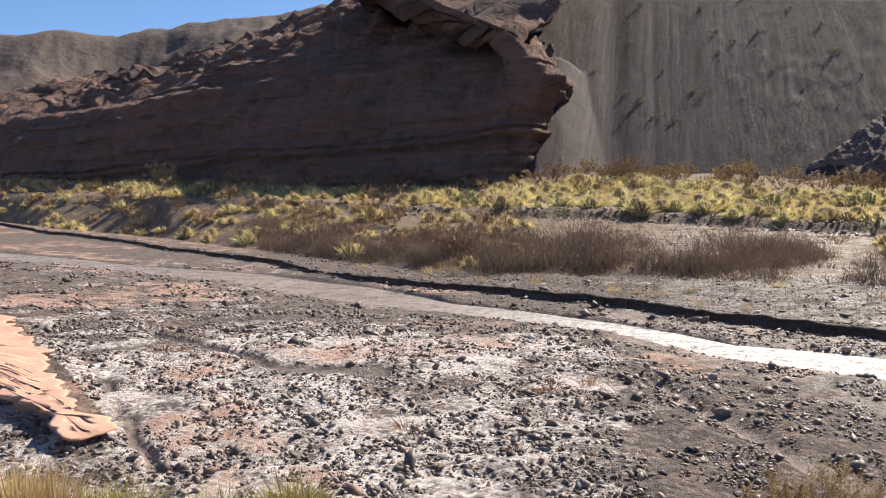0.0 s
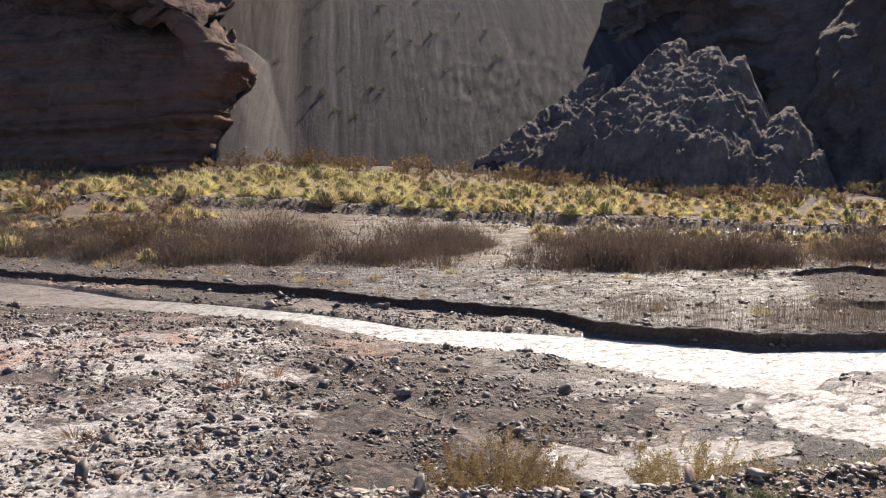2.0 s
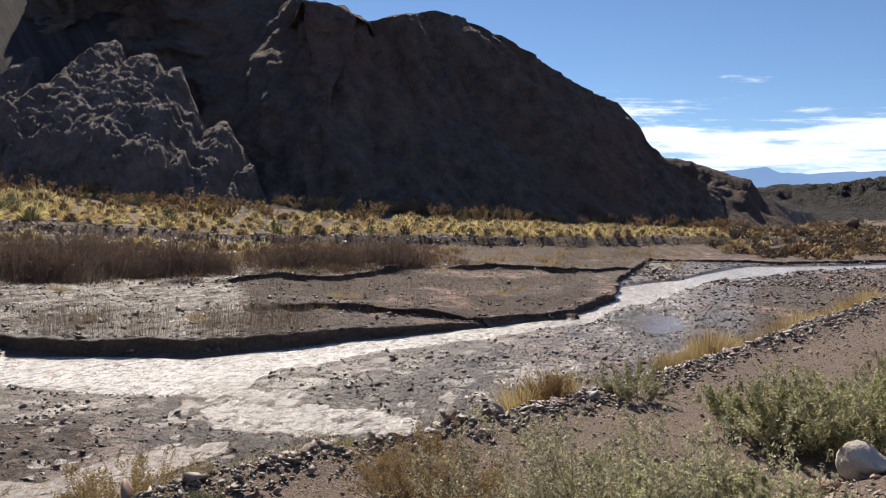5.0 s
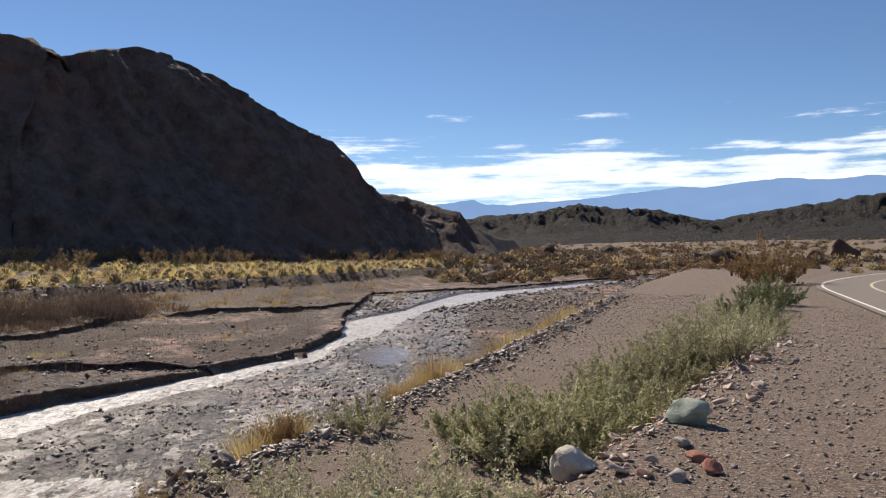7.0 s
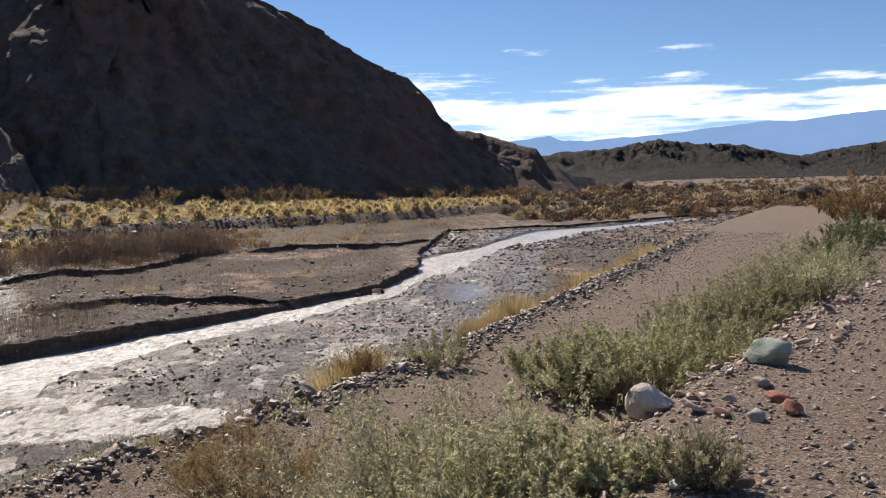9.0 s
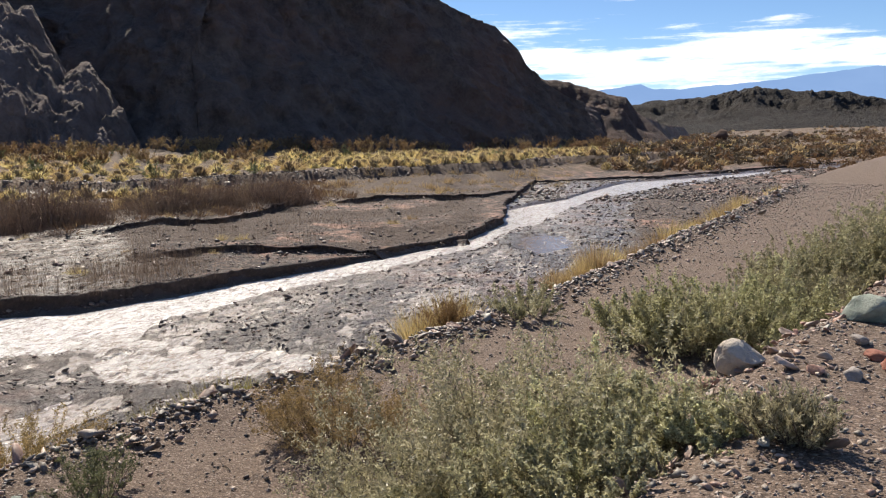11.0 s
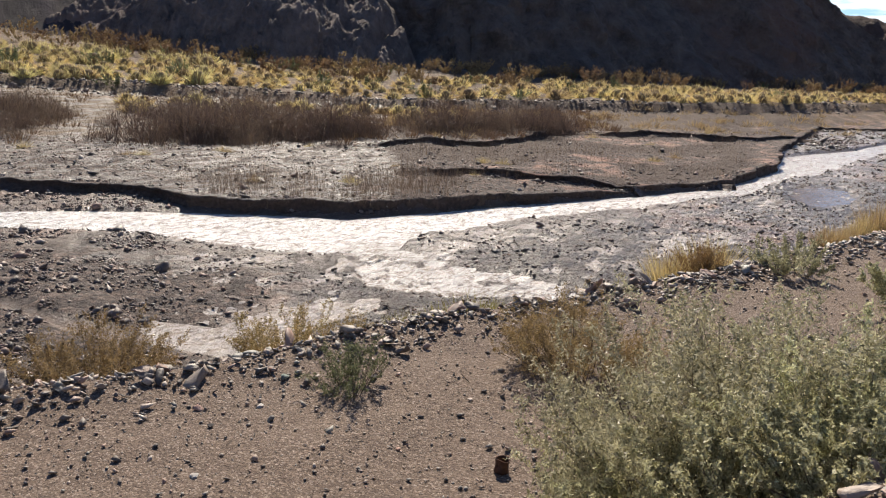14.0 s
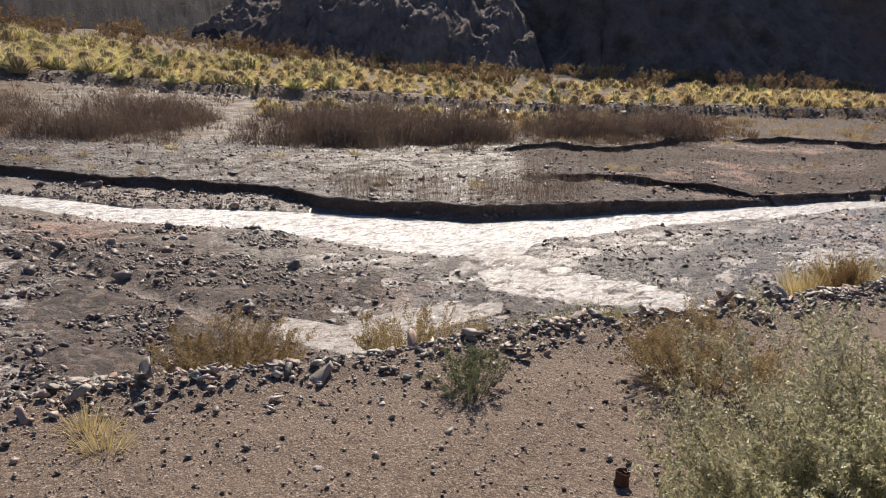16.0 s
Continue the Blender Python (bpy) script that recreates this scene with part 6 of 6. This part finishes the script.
def on_scree():
    dg = bpy.context.evaluated_depsgraph_get()
    dg.update()
    for az, el in [(13.4, 6.4), (15.4, 4.9), (16.6, 6.8), (17.3, 6.6), (12.7, 10.1), (18.2, 9.2), (17.1, 11.9), (20.7, 10.2), (24.3, 10.4), (25.1, 8.7), (10.3, 8.4), (14.8, 8.2), (19.2, 9.8), (18.0, 10.4), (22.5, 11.5), (14.2, 5.2), (12.4, 6.9), (21.5, 7.9), (19.8, 12.5), (13.3, 12.4)]:
        way = Vector((math.sin(radians(az)) * math.cos(radians(el)), math.cos(radians(az)) * math.cos(radians(el)), math.sin(radians(el))))
        hit, place, _, _, ob, _ = scene.ray_cast(dg, Vector(EYE) + way * 70, way)
        if not hit:
            continue
        b = tagged(new("scree_bush", SCRUB_GREEN[trng.randint(2)]), "small dark bush clinging to the scree", "bush", "bushes on the scree slope")
        s = trng.uniform(0.55, 1.25)
        b.matrix_basis = Matrix.Translation(place - Vector((0, 0, 0.1))) @ pose(0, 0, 0, 0, 0, trng.uniform(0, 360)) @ Matrix.Diagonal((s, s, s, 1))


on_scree()


# ---- the road ----
def road():
    m, n = material("asphalt")
    p = n.add("ShaderNodeNewGeometry").outputs["Position"]
    c = n.mix(n.noise(p, 0.6, 4), (0.12, 0.098, 0.082), (0.18, 0.148, 0.124))
    finish(n, n.mix(n.noise(p, 60.0, 4), c, (0.22, 0.185, 0.155)), 0.85, n.noise(p, 80, 3), 0.4, 0.01)
    white, k = material("white_road_paint")
    finish(k, k.mix(k.noise(p_of(k), 6, 4), (0.62, 0.60, 0.57), (0.75, 0.74, 0.71)), 0.7)
    yellow, k = material("yellow_road_paint")
    finish(k, k.mix(k.noise(p_of(k), 6, 4), (0.50, 0.42, 0.28), (0.60, 0.52, 0.38)), 0.7)
    line = np.array([(-40, -5.0), (0, -6.5), (15, -7.3), (29.8, -8.6), (39.9, -9.5), (51, -10.4), (57, -11.9), (68.4, -17.4), (90, -33), (125, -70)], float)
    s = np.concatenate([[0], np.cumsum(np.linalg.norm(np.diff(line, axis=0), axis=1))])
    q = np.linspace(0, s[-1], 220)
    xy = np.stack([np.interp(q, s, line[:, 0]), np.interp(q, s, line[:, 1])], -1)
    for _ in range(30):
        xy[1:-1] = 0.25 * xy[:-2] + 0.5 * xy[1:-1] + 0.25 * xy[2:]
    t = unit(np.gradient(xy, axis=0))
    right = np.stack([t[:, 1], -t[:, 0]], -1)
    width = np.interp(xy[:, 0], [-40, 20, 45, 60, 125], [6.6, 5.0, 4.6, 5.6, 6.6])

    def strip(name, a, b, z, mat, label):
        cols = np.linspace(0, 1, 5)[None, :, None]
        off = (a(width)[:, None, None] * (1 - cols) + b(width)[:, None, None] * cols)
        pts = xy[:, None, :] + right[:, None, :] * off
        h = ground_zs(xy[:, 0], xy[:, 1] - 1.0)
        for _ in range(8):
            h[1:-1] = (h[:-2] + h[1:-1] + h[2:]) / 3
        zz = np.broadcast_to(h[:, None, None] + z, pts.shape[:2] + (1,))
        me = grid_mesh(name, np.concatenate([pts, zz], -1)[:, ::-1])
        me.materials.append(mat)
        return tagged(new(name, me), label, "road", kind="structure")

    strip("road", lambda w: -0.35 + 0 * w, lambda w: w + 0.35, 0.05, m, "grey asphalt road curving away to the right")
    strip("road_line_near", lambda w: -0.07 + 0 * w, lambda w: 0.07 + 0 * w, 0.056, white, "white painted edge line")
    strip("road_line_middle", lambda w: w / 2 - 0.08, lambda w: w / 2 + 0.08, 0.056, yellow, "yellow painted centre line")
    strip("road_line_far", lambda w: w - 0.07, lambda w: w + 0.07, 0.056, white, "white painted edge line")


def p_of(k):
    return k.add("ShaderNodeNewGeometry").outputs["Position"]


road()


def fence_posts():
    bm = bmesh.new()
    bmesh.ops.create_cone(bm, cap_ends=True, segments=8, radius1=0.09, radius2=0.075, depth=1.1, matrix=Matrix.Translation((0, 0, 0.5)))
    me = bpy.data.meshes.new("post")
    bm.to_mesh(me)
    bm.free()
    me.materials.append(M_WOOD)
    for az, r in [(97.2, 72), (98.1, 74), (98.6, 75), (99.1, 76), (99.6, 77), (100.1, 78), (100.7, 80), (96.4, 71)]:
        x, y = at(az, r)
        ob = tagged(new("fence_post", me), "short dark wooden post beside the road", "post", "posts beside the road")
        ob.matrix_basis = pose(x, y, ground_z(x, y), trng.uniform(-4, 4), trng.uniform(-4, 4), 0)


fence_posts()


def tin_can():
    m, n = material("rusty_tin")
    p = n.add("ShaderNodeTexCoord").outputs["Object"]
    finish(n, n.mix(n.noise(p, 30, 5), (0.06, 0.035, 0.025), (0.17, 0.085, 0.05)), 0.75, n.noise(p, 60, 4), 0.4, 0.01, Metallic=0.4)
    prof = [(0.0, 0.0), (0.058, 0.0), (0.064, 0.02), (0.058, 0.05), (0.055, 0.08), (0.062, 0.115), (0.066, 0.125), (0.060, 0.124), (0.052, 0.08), (0.054, 0.02), (0.0, 0.015)]
    a = np.linspace(0, 2 * np.pi, 25)[:-1]
    pts = np.array([[(q * np.cos(t) * (1 + 0.06 * np.sin(3 * t + 9 * h)), q * np.sin(t), h + 0.006 * np.cos(2 * t)) for t in a] for q, h in prof])
    me = grid_mesh("rusty_tin_can", pts, True)
    x, y = at(53.6, 6.42)
    ob = part("rusty_tin_can", me, m)
    ob.matrix_basis = pose(x, y, ground_z(x, y) - 0.006, 3, 4, 0)
    tagged(ob, "dented rusty tin can standing on the track", "can")
    r2 = np.random.RandomState(4)
    for az, r, ln, turn in [(54.5, 6.45, 0.22, 10), (51.0, 8.3, 0.5, 60), (43.5, 6.9, 0.3, 140), (33.5, 6.9, 0.18, 30)]:
        x, y = at(az, r)
        v, f = strips(r2, np.zeros((3, 3)), unit(np.array([[1, 0, 0.04], [1, 0.25, 0.02], [1, -0.15, 0.05]])), np.array([ln, ln * 0.6, ln * 0.4]), np.array([0.012, 0.008, 0.006]), np.array([0.1, 0.2, 0.1]), 4)
        v[:, 2] += 0.012
        st = part("dry_stick", tri_mesh("dry_stick", v, f), M_WOOD)
        st.matrix_basis = pose(x, y, ground_z(x, y), 0, 0, turn)
        tagged(st, "thin dry forked stick on gravel", "stick")


tin_can()


def vehicle_mirror():
    """A vehicle's black side mirror; the bent arm and post beside the road are added to hold it."""
    m, n = material("black_plastic")
    p = n.add("ShaderNodeTexCoord").outputs["Object"]
    finish(n, n.mix(n.noise(p, 40, 4), (0.006, 0.006, 0.006), (0.014, 0.013, 0.012)), 0.45, n.noise(p, 200, 3), 0.15, 0.002)
    glass, k = material("mirror_glass")
    finish(k, (0.8, 0.8, 0.8, 1), 0.03, Metallic=1.0)
    az = 107.2
    x, y = at(az, 3.0)
    top = 4.0 + 3.0 * math.tan(radians(8.9))
    ob = new("vehicle_mirror")
    ob.matrix_basis = pose(x, y, ground_z(x, y), 0, 0, -az)
    tagged(ob, "black plastic mirror with a rounded housing", "mirror")
    h = top - ground_z(x, y)
    bm = bmesh.new()
    bmesh.ops.create_uvsphere(bm, u_segments=28, v_segments=18, radius=1.0)
    for v in bm.verts:
        q = Vector([math.copysign(abs(c) ** 0.8, c) for c in v.co])
        v.co = (q.x * 0.095, max(-0.045, q.y * 0.06), q.z * 0.078 * (1 - 0.12 * q.x))
    bmesh.ops.translate(bm, verts=bm.verts, vec=(0.02, 0, h))
    me = bpy.data.meshes.new("housing")
    bm.to_mesh(me)
    bm.free()
    me.polygons.foreach_set("use_smooth", np.ones(len(me.polygons), dtype=bool))
    part("housing", me, m, ob)
    a, q = np.meshgrid(np.linspace(0, 2 * np.pi, 33), np.linspace(0.02, 1, 5))
    part("mirror_pane", grid_mesh("mirror_pane", np.stack([0.02 + 0.075 * q * np.cos(a), 0 * a + 0.061, h + 0.06 * q * np.sin(a)], -1)), glass, ob)
    line = np.array([(0.06, 0.0, h - 0.06), (0.16, 0.0, h - 0.10), (0.30, 0.0, h - 0.16), (0.34, 0.0, h - 0.26), (0.34, 0.0, h * 0.5), (0.34, 0.0, -0.15)])
    ring = np.linspace(0, 2 * np.pi, 13)
    pts = np.stack([np.stack([c[0] + 0.016 * np.cos(ring), c[1] + 0.016 * np.sin(ring), c[2] + 0.012 * np.cos(ring) * (k < 3)], -1) for k, c in enumerate(line)])
    part("arm", grid_mesh("arm", pts), m, ob)


vehicle_mirror()
